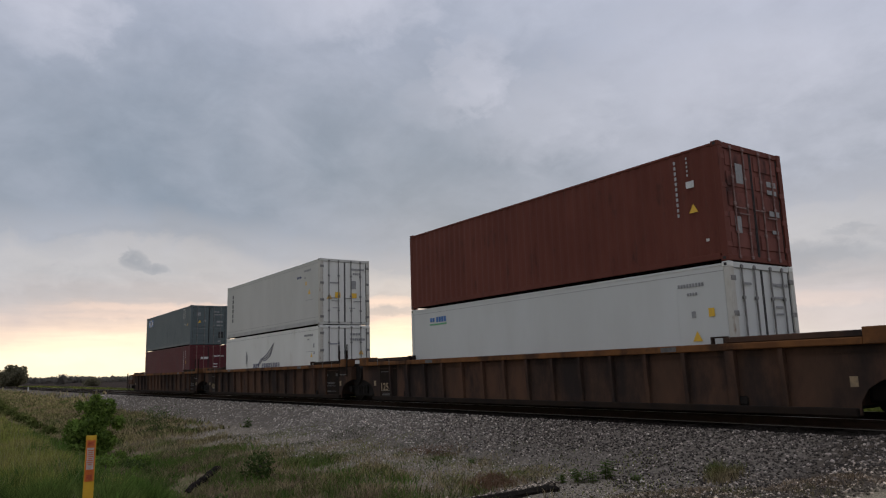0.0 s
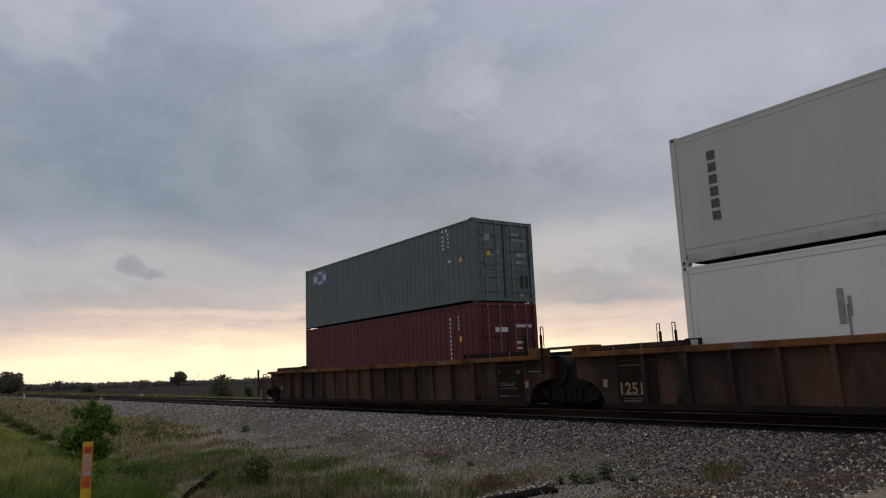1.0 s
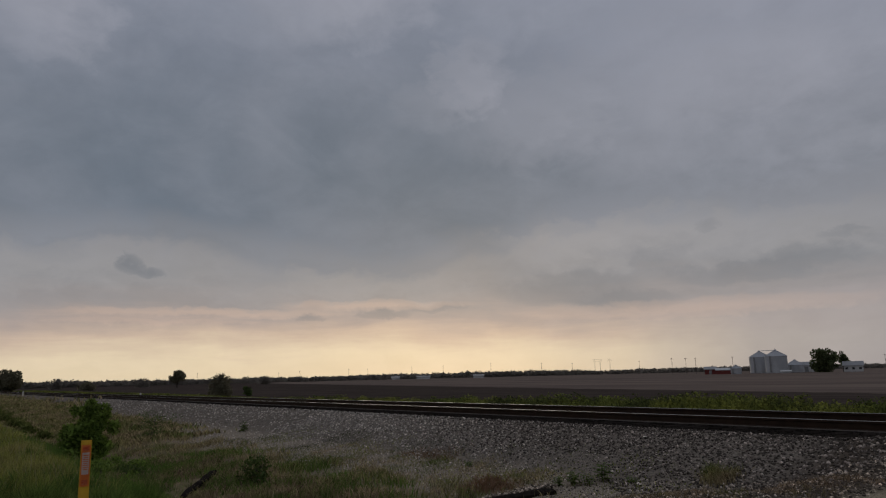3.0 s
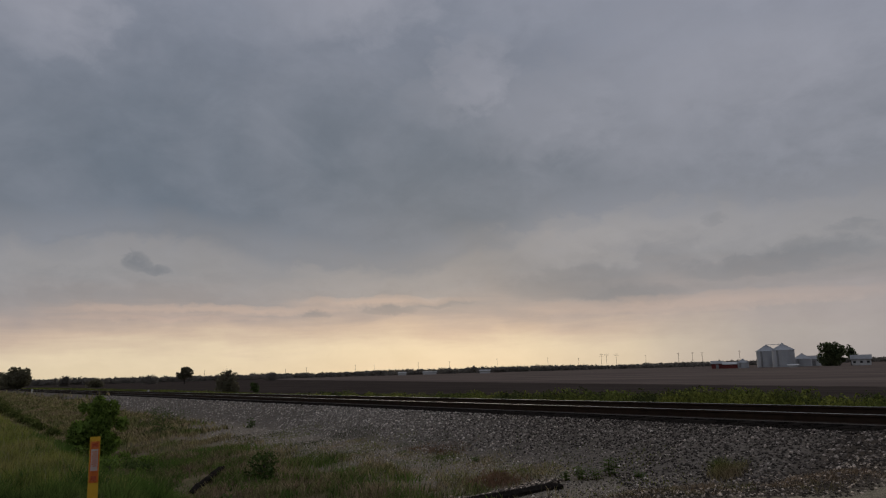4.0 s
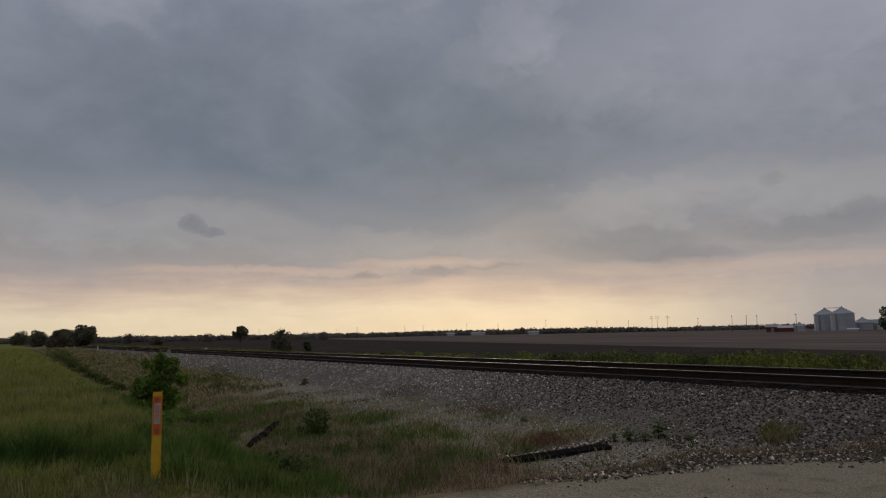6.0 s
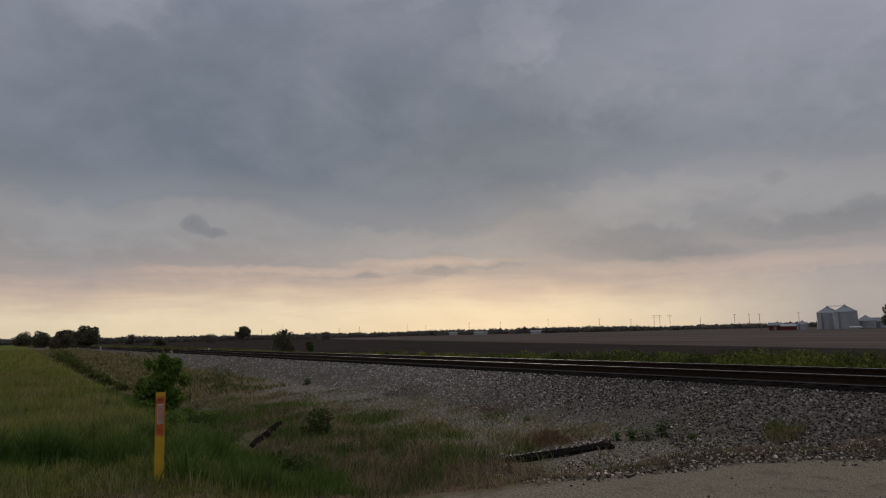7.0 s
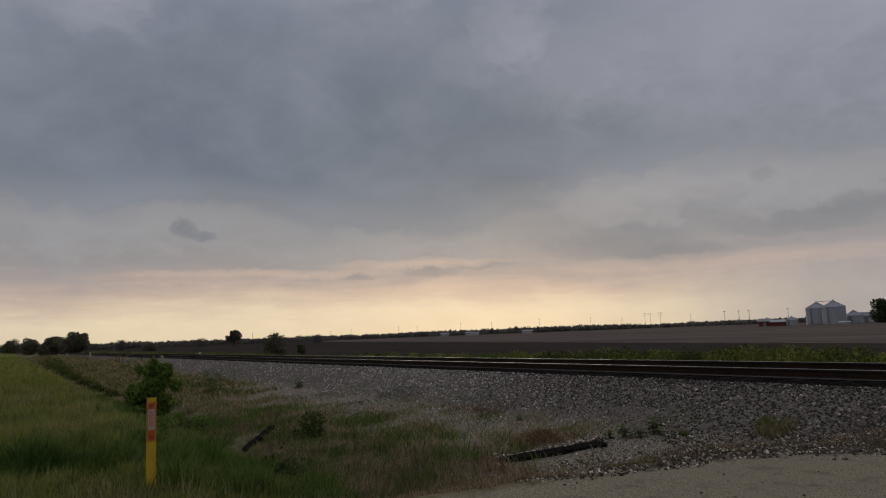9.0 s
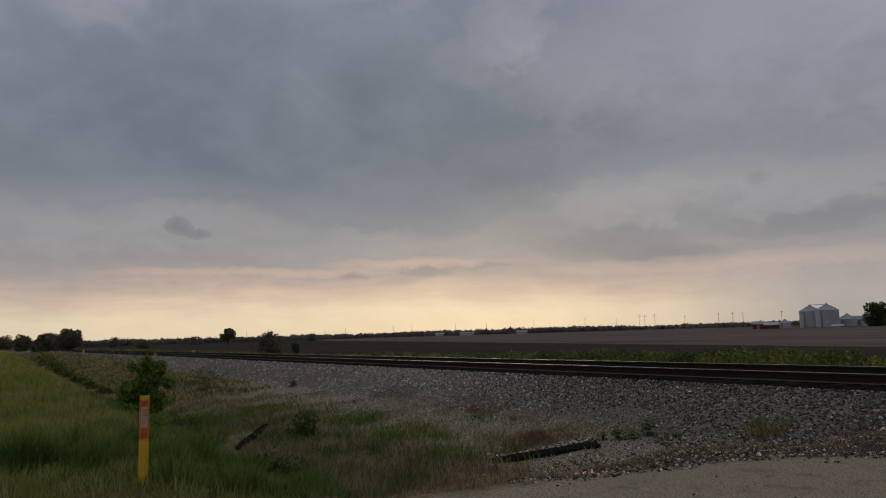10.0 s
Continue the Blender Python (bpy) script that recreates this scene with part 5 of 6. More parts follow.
def build_train():
    H0, H1 = 2.591, 2.896
    for i, x in enumerate(UNIT_X):
        put(build_well_unit(i == 0, i == 2, i < 2, i == 0), x)
    a_low = put(build_container("white_container", "white refrigerated container, lower of a stack, with small blue mark", H1, M["white"], M["white"], M["steel_grey"], True, M["white_warm"]), UNIT_X[0], MID_Z - H1)
    a_top = put(build_container("red_container", "red-brown corrugated steel container with stained doors, upper of a stack", H0, M["red_brown"], M["red_door"], M["rod_red"], False, M["red_brown"]), UNIT_X[0], MID_Z + 0.012)
    b_low = put(build_container("white_container", "dirty white refrigerated container with large navy emblem, lower of a stack", H1, M["white_warm"], M["white_warm"], M["steel_grey"], True, M["white_warm"]), UNIT_X[1], MID_Z - H1)
    b_top = put(build_container("grey_container", "pale grey refrigerated container with upright lettering, upper of a stack", H1, M["pale_grey"], M["white_warm"], M["steel_grey"], True, M["pale_grey"]), UNIT_X[1], MID_Z + 0.012)
    c_low = put(build_container("dark_red_container", "dark red corrugated steel container, lower of a stack", H1, M["dark_red"], M["dark_red"], M["rod_red"], False, M["dark_red"]), UNIT_X[2], MID_Z - H1 + 0.015)
    c_top = put(build_container("green_grey_container", "green-grey corrugated steel container with blue emblem, upper of stack", H0, M["green_grey"], M["green_grey"], M["steel_grey"], False, M["green_grey"]), UNIT_X[2], MID_Z + 0.027)
    S, E = -W2 - 0.002, L / 2 - 0.02
    # painted marks, in each box's own frame
    bars(a_top, "serial_marks", marks_column(4.96, 2.38, 11, 0.05, 0.075, 0.045) + marks_column(5.28, 2.40, 5, 0.035, 0.05, 0.045), M["ink_pale"], "white upright serial marks", "side", S)
    bars(a_top, "data_plate", [(5.24, 5.44, 1.70, 1.85)], M["ink_white"], "white data label", "side", S)
    triangle_mark(a_top, 5.38, 1.14, 0.22, "side", S)
    bars(a_top, "serial_marks", [(5.62, 5.70, 0.46, 0.52)], M["ink_white"], "", "side", S)
    bars(a_top, "door_label", [(-0.62, -0.36, 1.72, 2.16), (-0.80, -0.58, 0.62, 0.98), (0.55, 0.92, 1.78, 1.9), (0.55, 0.92, 1.6, 1.7), (0.55, 0.95, 1.1, 1.22), (0.6, 0.85, 0.7, 0.78)], M["ink_dim"], "faded pale door labels", "end", E)
    bars(a_low, "blue_mark", marks_row(-4.95, 2.40, 2, 0.11, 0.13, 0.03) + marks_row(-4.60, 2.38, 4, 0.115, 0.17, 0.03), M["ink_blue"], "small blue maker's mark", "side", S)
    bars(a_low, "green_mark", [(-4.98, -4.02, 2.29, 2.335)], M["ink_green"], "thin green underline", "side", S)
    bars(a_low, "serial_marks", marks_row(4.80, 2.44, 9, 0.055, 0.08, 0.02) + marks_row(5.02, 2.26, 4, 0.05, 0.06, 0.02), M["ink_dim"], "faded serial marks", "side", S)
    bars(a_low, "small_label", [(5.10, 5.20, 1.78, 1.92)], M["ink_dim"], "", "side", S)
    bars(a_low, "yellow_label", [(5.52, 5.66, 1.78, 1.96)], M["ink_yellow"], "yellow square label", "side", S)
    triangle_mark(a_low, 5.20, 1.28, 0.24, "side", S)
    bars(a_low, "door_marks", marks_row(0.35, 2.42, 7, 0.07, 0.07, 0.02) + [(-0.75, -0.45, 2.42, 2.47), (0.4, 0.8, 2.15, 2.2), (0.4, 0.7, 1.95, 2.0), (0.4, 0.7, 1.8, 1.84)], M["ink_dim"], "faded door marks", "end", E)
    # the pale grey box: six upright letter-sized blocks, serial row, warning label
    for k in range(6):
        z = 2.36 - k * 0.262
        bars(b_top, "letter_block", [(-5.20, -5.01, z - 0.19, z)], M["ink_dark"], "dark grey plain block of an upright mark", "side", S)
    bars(b_top, "serial_marks", marks_row(4.50, 2.45, 9, 0.06, 0.09, 0.02) + marks_row(4.5, 2.15, 2, 0.06, 0.07, 0.02), M["ink_dim"], "", "side", S)
    bars(b_top, "small_mark", marks_row(3.70, 2.22, 3, 0.12, 0.10, 0.03) + [(4.10, 4.25, 2.24, 2.26)], M["ink_navy"], "small navy mark", "side", S)
    bars(b_top, "yellow_label", [(4.62, 4.74, 1.84, 2.0)], M["ink_yellow"], "yellow square label", "side", S)
    triangle_mark(b_top, 5.02, 1.42, 0.26, "side", S)
    bars(b_top, "rule_line", [(4.62, 5.5, 1.15, 1.165)], M["ink_dim"], "", "side", S)
    bars(b_top, "yellow_plate", [(-0.48, -0.22, 1.18, 1.42), (0.30, 0.58, 1.18, 1.40)], M["ink_yellow"], "yellow door plates", "end", E)
    triangle_mark(b_top, -0.75, 1.12, 0.26, "end", E)
    bars(b_top, "door_marks", marks_row(0.28, 2.42, 7, 0.08, 0.09, 0.02) + marks_row(0.4, 2.22, 4, 0.08, 0.09, 0.02) + [(-0.72, -0.3, 1.80, 1.86), (0.3, 0.55, 1.6, 1.95), (-0.6, -0.25, 0.72, 0.75), (0.2, 0.5, 0.72, 0.75)], M["ink_dim"], "grey door marks", "end", E)
    # the wing emblem of the white box: sweeping strokes over a row of block marks
    bm = bmesh.new()
    for x0, z0, x1, z1, w in ((-0.78, 1.62, 0.92, 2.34, 0.05), (0.92, 2.34, 0.62, 2.02, 0.05), (-0.60, 1.60, 0.78, 2.10, 0.045), (0.78, 2.10, 0.55, 1.86, 0.04), (-0.42, 1.56, 0.62, 1.90, 0.04), (0.62, 1.90, 0.40, 1.72, 0.035), (-0.78, 1.62, -1.25, 1.36, 0.06), (-0.60, 1.60, -1.10, 1.34, 0.05)):
        d = Vector((x1 - x0, 0, z1 - z0))
        nrm = Vector((-d.z, 0, d.x)).normalized() * w / 2
        steps = 6
        prev = None
        for s in range(steps + 1):
            f = s / steps
            sag = -0.12 * math.sin(math.pi * f) * min(1.0, d.length)
            q = Vector((x0, 0, z0)) + d * f + Vector((0, 0, sag))
            pair = [bm.verts.new((q.x + nrm.x, S - 0.003, q.z + nrm.z)), bm.verts.new((q.x - nrm.x, S - 0.003, q.z - nrm.z))]
            if prev:
                bm.faces.new((prev[0], prev[1], pair[1], pair[0]))
            prev = pair
    bmesh.ops.solidify(bm, geom=bm.faces[:], thickness=0.003)
    part("wing_emblem", bm, M["ink_navy"], b_low, "large navy sweeping wing emblem")
    spots = []
    for k in range(12):
        if k == 3:
            continue
        x = -1.78 + k * 0.295
        spots += [(x, x + 0.075, 1.10, 1.42), (x + 0.12, x + 0.195, 1.10, 1.42)]
    bars(b_low, "letter_blocks", spots, M["ink_navy"], "row of navy letter-sized blocks", "side", S)
    bars(b_low, "serial_marks", marks_row(4.50, 2.46, 11, 0.065, 0.09, 0.018) + marks_row(4.85, 2.30, 3, 0.05, 0.05, 0.02), M["ink_dim"], "", "side", S)
    triangle_mark(b_low, 5.25, 1.55, 0.22, "side", S)
    bars(b_low, "rule_line", [(4.72, 5.5, 1.79, 1.805), (-2.75, -2.70, 1.2, 1.75)], M["ink_dim"], "", "side", S)
    bars(b_low, "small_label", [(5.45, 5.56, 1.95, 2.12), (5.48, 5.58, 1.66, 1.78)], M["ink_dim"], "", "side", S)
    bars(b_low, "scuff", [(-2.9, -2.78, 1.42, 2.05), (-2.72, -2.66, 1.55, 1.9)], M["ink_dim"], "dark scuffed patch", "side", S)
    bars(b_low, "door_marks", marks_row(0.25, 2.45, 4, 0.1, 0.10, 0.03) + marks_row(0.25, 2.22, 7, 0.085, 0.10, 0.02), M["ink_dim"], "", "end", E)
    bars(b_low, "door_mark", marks_row(-0.72, 2.06, 4, 0.10, 0.04, 0.02), M["ink_navy"], "", "end", E)
    triangle_mark(b_low, 0.78, 1.62, 0.24, "end", E)
    # the green-grey box: three-block emblem in blue and white
    bars(c_top, "emblem_field", [(-5.28, -4.86, 1.84, 2.33)], M["ink_blue"], "blue emblem block", "side", S)
    bars(c_top, "emblem_field", [(-4.42, -3.96, 1.84, 2.33)], M["ink_blue"], "blue emblem block", "side", S)
    bars(c_top, "emblem_middle", [(-4.85, -4.43, 1.82, 2.36)], M["ink_pale"], "pale emblem block", "side", S)
    bars(c_top, "emblem_bar", [(-5.18, -4.96, 1.95, 2.20)], M["ink_white"], "white block", "side", S - 0.005)
    bars(c_top, "emblem_bar", [(-4.32, -4.08, 1.95, 2.20)], M["ink_white"], "white block", "side", S - 0.005)
    bars(c_top, "emblem_bar", [(-4.76, -4.52, 1.95, 2.23)], M["ink_dark"], "dark block", "side", S - 0.005)
    bars(c_top, "serial_marks", marks_row(4.45, 2.36, 2, 0.09, 0.10, 0.12) + marks_column(4.45, 2.26, 4, 0.09, 0.07, 0.06) + marks_column(4.75, 2.30, 4, 0.08, 0.07, 0.06) + marks_row(4.75, 1.34, 2, 0.06, 0.1, 0.02), M["ink_white"], "white serial marks", "side", S)
    triangle_mark(c_top, 5.42, 1.30, 0.20, "side", S)
    bars(c_top, "door_marks", marks_row(0.3, 2.12, 4, 0.07, 0.09, 0.02) + marks_row(0.3, 1.95, 8, 0.06, 0.08, 0.02) + [(0.5, 0.9, 1.46, 1.58), (0.5, 0.9, 1.22, 1.32), (-0.35, -0.2, 1.52, 1.64), (0.6, 0.8, 0.18, 0.28)], M["ink_dim"], "pale door marks", "end", E)
    bars(c_top, "door_emblem", [(-0.82, -0.56, 1.90, 2.12)], M["ink_dim"], "faded round door emblem", "end", E)
    triangle_mark(c_top, -0.62, 1.44, 0.2, "end", E)
    bars(c_top, "door_vent", [(0.62, 0.95, 0.45, 0.85)], M["rubber"], "dark door vent", "end", E)
    bars(c_low, "serial_marks", marks_column(4.70, 2.50, 10, 0.07, 0.085, 0.05) + marks_column(5.15, 2.52, 4, 0.05, 0.07, 0.05), M["ink_white"], "white upright serial marks", "side", S)
    bars(c_low, "yellow_label", [(5.2, 5.3, 1.72, 1.9)], M["ink_yellow"], "", "side", S)
    bars(c_low, "door_marks", [(-0.5, 0.0, 1.98, 2.12)] + marks_row(0.35, 2.12, 4, 0.07, 0.09, 0.02) + marks_row(0.7, 2.12, 4, 0.06, 0.09, 0.02) + [(0.35, 0.6, 1.62, 1.68), (0.35, 0.6, 1.45, 1.5)], M["ink_white"], "white door marks", "end", E)


build_train()

# ---- near plants, post and debris ----
M["grass"] = material("green_meadow_grass", (0.235, 0.245, 0.062), 0.8, 0, (0.185, 0.215, 0.05), 0.6, 0.8, (0.285, 0.255, 0.09), 0.3, (0.44, 0.64), bump=0, piece=0.5, spec=0.05, thin=0.4)
M["grass_deep"] = material("deep_green_grass", (0.090, 0.155, 0.032), 0.8, 0, (0.135, 0.175, 0.048), 0.9, 0.9, (0.055, 0.10, 0.024), 0.8, (0.5, 0.65), bump=0, piece=0.5, spec=0.03, thin=0.4)
M["grass_dry"] = material("dry_brown_grass", (0.31, 0.225, 0.148), 0.9, 0, (0.19, 0.14, 0.092), 1.1, 1.0, (0.13, 0.135, 0.05), 0.8, (0.46, 0.62), bump=0, piece=0.7, spec=0.0, thin=0.4)
M["grass_rust"] = material("rust_brown_dead_grass", (0.24, 0.14, 0.085), 0.9, 0, (0.15, 0.095, 0.06), 1.5, 0.9, bump=0, piece=0.6, spec=0.0, thin=0.35)
M["grass_mixed"] = material("weedy_olive_growth", (0.24, 0.215, 0.09), 0.9, 0, (0.31, 0.235, 0.15), 1.1, 1.0, (0.12, 0.145, 0.048), 0.8, (0.46, 0.6), bump=0, piece=0.7, spec=0.0, thin=0.4)
M["verge"] = material("yellow_green_verge_weeds", (0.215, 0.225, 0.052), 0.8, 0, (0.10, 0.125, 0.034), 0.3, 1.0, (0.06, 0.072, 0.028), 0.4, (0.46, 0.58), bump=0, piece=0.6, spec=0.0, thin=0.4)
M["leaf_bush"] = material("mid_green_bush_leaf", (0.12, 0.185, 0.036), 0.7, 0, (0.155, 0.215, 0.045), 1.5, 0.8, bump=0, piece=0.6, spec=0.1, thin=0.35)
M["leaf_weed"] = material("olive_weed_leaf", (0.10, 0.125, 0.035), 0.8, 0, (0.15, 0.155, 0.055), 0.8, 0.9, (0.19, 0.16, 0.085), 0.9, (0.5, 0.7), bump=0, piece=0.6, spec=0.0, thin=0.35)
M["seed"] = material("pale_grass_seed_heads", (0.30, 0.27, 0.15), 0.9, 0, (0.24, 0.22, 0.13), 2, 0.8, bump=0, piece=0.35, spec=0.05, thin=0.3)


def blades(name, label, px, py, height, width, mat, lean=0.35, category="grass"):
    """Bent blades of grass standing on the ground; one object, as nobody could count them."""
    n = len(px)
    pz = ground_z(px, py) - 0.02
    a = NPR.uniform(0, 2 * np.pi, n)
    b = NPR.uniform(0, 2 * np.pi, n)
    L_ = height * NPR.uniform(0.6, 1.15, n)
    w = width * NPR.uniform(0.7, 1.3, n)
    side = np.stack([np.cos(a), np.sin(a), np.zeros(n)], -1) * (w / 2)[:, None]
    bend = np.stack([np.cos(b), np.sin(b), np.zeros(n)], -1) * (L_ * lean * NPR.uniform(0.2, 1.2, n))[:, None]
    root = np.stack([px, py, pz], -1)
    up = np.stack([np.zeros(n), np.zeros(n), L_], -1)
    mid = root + up * 0.55 + bend * 0.35
    tip = root + up * 0.97 + bend
    v = np.stack([root - side, root + side, mid + side * 0.8, mid - side * 0.8, tip], 1).reshape(-1, 3)
    i = np.arange(n) * 5
    f = np.concatenate([np.stack([i, i + 1, i + 2], -1), np.stack([i, i + 2, i + 3], -1), np.stack([i + 3, i + 2, i + 4], -1)])
    return tagged(new(name, raw_mesh(name, v, f, [mat])), label, category, kind="stuff")


def clumped(n, x0, x1, y0, y1, clumps, spread, seed, near=1.0):
    """Points gathered in tufts; near > 1 sets more of them towards x1."""
    rng = np.random.RandomState(seed)
    cx = x1 - (x1 - x0) * rng.uniform(0, 1, clumps) ** near
    cy = rng.uniform(y0, y1, clumps)
    k = rng.randint(0, clumps, n)
    return cx[k] + rng.normal(0, spread, n), cy[k] + rng.normal(0, spread, n)


def off_road(px, py, gap=0.15):
    k = px < road_edge(py) - gap
    return px[k], py[k]


def build_grass():
    # tall meadow
    n = 135000
    px = -12.2 - 40 * NPR.uniform(0, 1, n) ** 1.6 - np.abs(NPR.normal(0, 0.7, n))
    py = NPR.uniform(-2.8, 2.5, n) + 0.12 * np.sin(px * 1.3)
    px = px - 0.35 * np.sin(py * 2.1) ** 2
    far = np.clip((-px - 8) / 40, 0, 1)
    blades("meadow_grass", "tall green meadow grass in the field beside the ditch", px, py, (0.43 + 0.06 * far) * (0.82 + 0.3 * np.sin(px * 1.9 + 2 * np.sin(py * 1.7)) * np.sin(py * 2.3 + px * 0.6)) * np.clip((-10.2 - px) / 3.0, 0.6, 1.0), 0.0085 + 0.030 * far, M["grass"], 0.4)
    n = 45000
    px = -45 - 130 * NPR.uniform(0, 1, n) ** 1.3
    py = NPR.uniform(-9, 2.7, n)
    blades("far_meadow_grass", "tall green meadow grass running to the horizon", px, py, np.full(n, 0.42), 0.10 - 0.0006 * px, M["grass"], 0.4)
    n = 1800
    px = -12.6 - 24 * NPR.uniform(0, 1, n) ** 1.4
    py = NPR.uniform(-2.2, 2.5, n)
    blades("seed_stalks", "thin pale seed stalks above the meadow grass", px, py, np.full(n, 0.60), np.full(n, 0.008), M["seed"], 0.45)
    # deep green growth down the bank of the ditch
    px, py = clumped(26000, -34, -9.8, 1.9, 4.3, 260, 0.30, 21, 1.5)
    px, py = off_road(px, py)
    tall = (0.24 + 0.30 * (np.sin(px * 2.3 + py) * np.sin(py * 2.9 + px * 0.7)) ** 2) * (1 - 0.55 * smooth(2.9, 3.6, py) * smooth(11.0, 12.5, -px))
    blades("ditch_grass", "deep green grass on the bank of the ditch", px, py, tall, np.full(len(px), 0.016), M["grass_deep"], 0.5)
    px, py = off_road(*clumped(52000, -13.6, -9.8, -3.2, 3.6, 620, 0.24, 38))
    tall = (0.06 + 0.42 * np.clip((-9.85 - px) / 2.0, 0, 1)) * (0.75 + 0.5 * np.sin(px * 3.1 + py * 2.2) * np.sin(py * 3.7))
    blades("ditch_grass", "dark green clumps at the front of the meadow", px, py, tall, np.full(len(px), 0.012), M["grass_deep"], 0.55)
    # the low verge before the meadow: short dry and green tufts
    px, py = off_road(*clumped(20000, -10.2, -6.9, -1.5, 3.6, 620, 0.09, 22))
    blades("verge_grass", "short dry grass along the road's edge", px, py, np.full(len(px), 0.10), np.full(len(px), 0.010), M["grass_dry"], 0.7)
    px, py = off_road(*clumped(26000, -11.0, -7.6, -1.8, 3.2, 300, 0.14, 23))
    blades("verge_grass", "short green grass along the road's edge", px, py, np.clip(0.09 + 0.11 * (-9.0 - px), 0.08, 0.24), np.full(len(px), 0.012), M["grass"], 0.5)
    # ditch and lower bank: dry grass, then mixed weeds
    def thinned(px, py):
        """Keeps the growth off the rubble beside the road and off the timber in the ditch."""
        rub = smooth(5.2, 6.6, py) * smooth(-11.2, -9.6, px)
        u = (px + 16.4) * -0.833 + (py - 4.62) * 0.553
        w = (px + 16.4) * 0.553 + (py - 4.62) * 0.833
        k = (NPR.uniform(0, 1, len(px)) > rub * 0.93) & ~((u > -0.9) & (u < 2.3) & (w > -0.75) & (w < 0.15) & (NPR.uniform(0, 1, len(px)) < 0.85))
        return px[k], py[k]
    px, py = thinned(*off_road(*clumped(20000, -22, -7.6, 3.8, 6.9, 620, 0.17, 24, 1.5)))
    tall = 0.13 + 0.12 * np.sin(px * 1.7 + 1.3 * py) ** 2
    blades("dry_grass", "dry brown grass in the ditch", px, py, tall, np.full(len(px), 0.010), M["grass_dry"], 0.7)
    px, py = thinned(*off_road(*clumped(34000, -48, -8.4, 4.0, 8.6, 800, 0.24, 25, 1.6)))
    tall = 0.09 + 0.12 * np.sin(px * 1.1 + 2.0 * np.sin(py * 1.4)) ** 2 * np.clip(10.8 - py, 0.3, 2.5) / 2
    blades("bank_weeds", "low olive and brown weeds on the bank", px, py, tall, np.full(len(px), 0.018), M["grass_mixed"], 0.8)
    px, py = thinned(*off_road(*clumped(9000, -24, -9.6, 3.9, 7.8, 90, 0.26, 39, 1.2)))
    blades("bank_weeds", "dark green weed patches on the bank", px, py, np.full(len(px), 0.22), np.full(len(px), 0.018), M["grass_deep"], 0.8)
    px, py = off_road(*clumped(1500, -10.5, -7.2, 4.4, 7.0, 60, 0.10, 40))
    blades("roadside_tufts", "taller reddish dry tufts at the road's edge", px, py, np.full(len(px), 0.30), np.full(len(px), 0.007), M["grass_dry"], 0.6)
    px, py = off_road(*clumped(16000, -75, -29, 4.5, 9.6, 800, 0.35, 26))
    blades("bank_weeds", "low olive and brown weeds on the distant bank", px, py, np.full(len(px), 0.24), np.full(len(px), 0.06), M["grass_mixed"], 0.7)
    px, py = clumped(14000, -230, -72, 4.2, 10.4, 500, 1.0, 41, 1.6)
    blades("bank_weeds", "olive and brown weeds on the bank far along the track", px, py, np.full(len(px), 0.36), 0.09 - 0.0006 * px, M["grass_mixed"], 0.6)
    px, py = off_road(*clumped(6000, -26, -7.6, 8.6, 11.2, 130, 0.30, 27))
    blades("gravel_weeds", "sparse yellow-green weeds on the gravel bank", px, py, np.full(len(px), 0.08), np.full(len(px), 0.014), M["verge"], 0.9)
    px, py = off_road(*clumped(3800, -9.6, -6.3, 3.0, 7.2, 170, 0.07, 28))
    blades("roadside_tufts", "thin dry tufts at the road's edge", px, py, np.full(len(px), 0.10), np.full(len(px), 0.007), M["grass_dry"], 0.8)
    px, py = off_road(*clumped(12000, -20, -10.4, 8.0, 10.7, 170, 0.24, 46))
    blades("gravel_weeds", "low olive and rust-brown weeds creeping over the gravel", px, py, 0.045 + 0.05 * np.sin(px * 1.9 + py) ** 2, np.full(len(px), 0.012), M["grass_mixed"], 0.9)
    px, py = off_road(*clumped(1600, -11.6, -10.6, 8.4, 9.2, 16, 0.16, 47))
    blades("gravel_tuft", "reddish dry grass patch above the old timber", px, py, np.full(len(px), 0.13), np.full(len(px), 0.009), M["grass_rust"], 0.8)
    px, py = off_road(*clumped(1400, -16.6, -14.6, 10.3, 10.9, 16, 0.2, 48))
    blades("gravel_tuft", "reddish dry grass patch on the gravel bank", px, py, np.full(len(px), 0.08), np.full(len(px), 0.011), M["grass_rust"], 0.9)
    rng = np.random.RandomState(45)
    py = rng.choice(rng.uniform(3.6, 9.6, 90), 9000) + rng.normal(0, 0.07, 9000)
    px = road_edge(py) - 0.06 - rng.choice(np.abs(rng.normal(0, 0.75, 90)), 9000) - np.abs(rng.normal(0, 0.07, 9000))
    blades("shoulder_grass", "short reddish-brown dry grass along the road's shoulder", px, py, np.full(9000, 0.075), np.full(9000, 0.008), M["grass_dry"], 0.9)
    # tall wispy stalks in the ditch, and odd dry tufts beside the road
    px, py = off_road(*clumped(900, -12.5, -9.5, 4.6, 6.8, 110, 0.10, 34))
    blades("dry_stalks", "tall wispy dry stalks in the ditch", px, py, np.full(len(px), 0.46), np.full(len(px), 0.007), M["grass_dry"], 0.5)
    px, py = off_road(*clumped(650, -11.2, -8.6, -2.4, 4.6, 110, 0.08, 35))
    blades("dry_stalks", "tall wispy dry stalks beside the road", px, py, np.full(len(px), 0.34), np.full(len(px), 0.007), M["seed"], 0.4)
    px, py = off_road(*clumped(900, -7.8, -7.3, 10.9, 11.2, 8, 0.09, 36), 0.0)
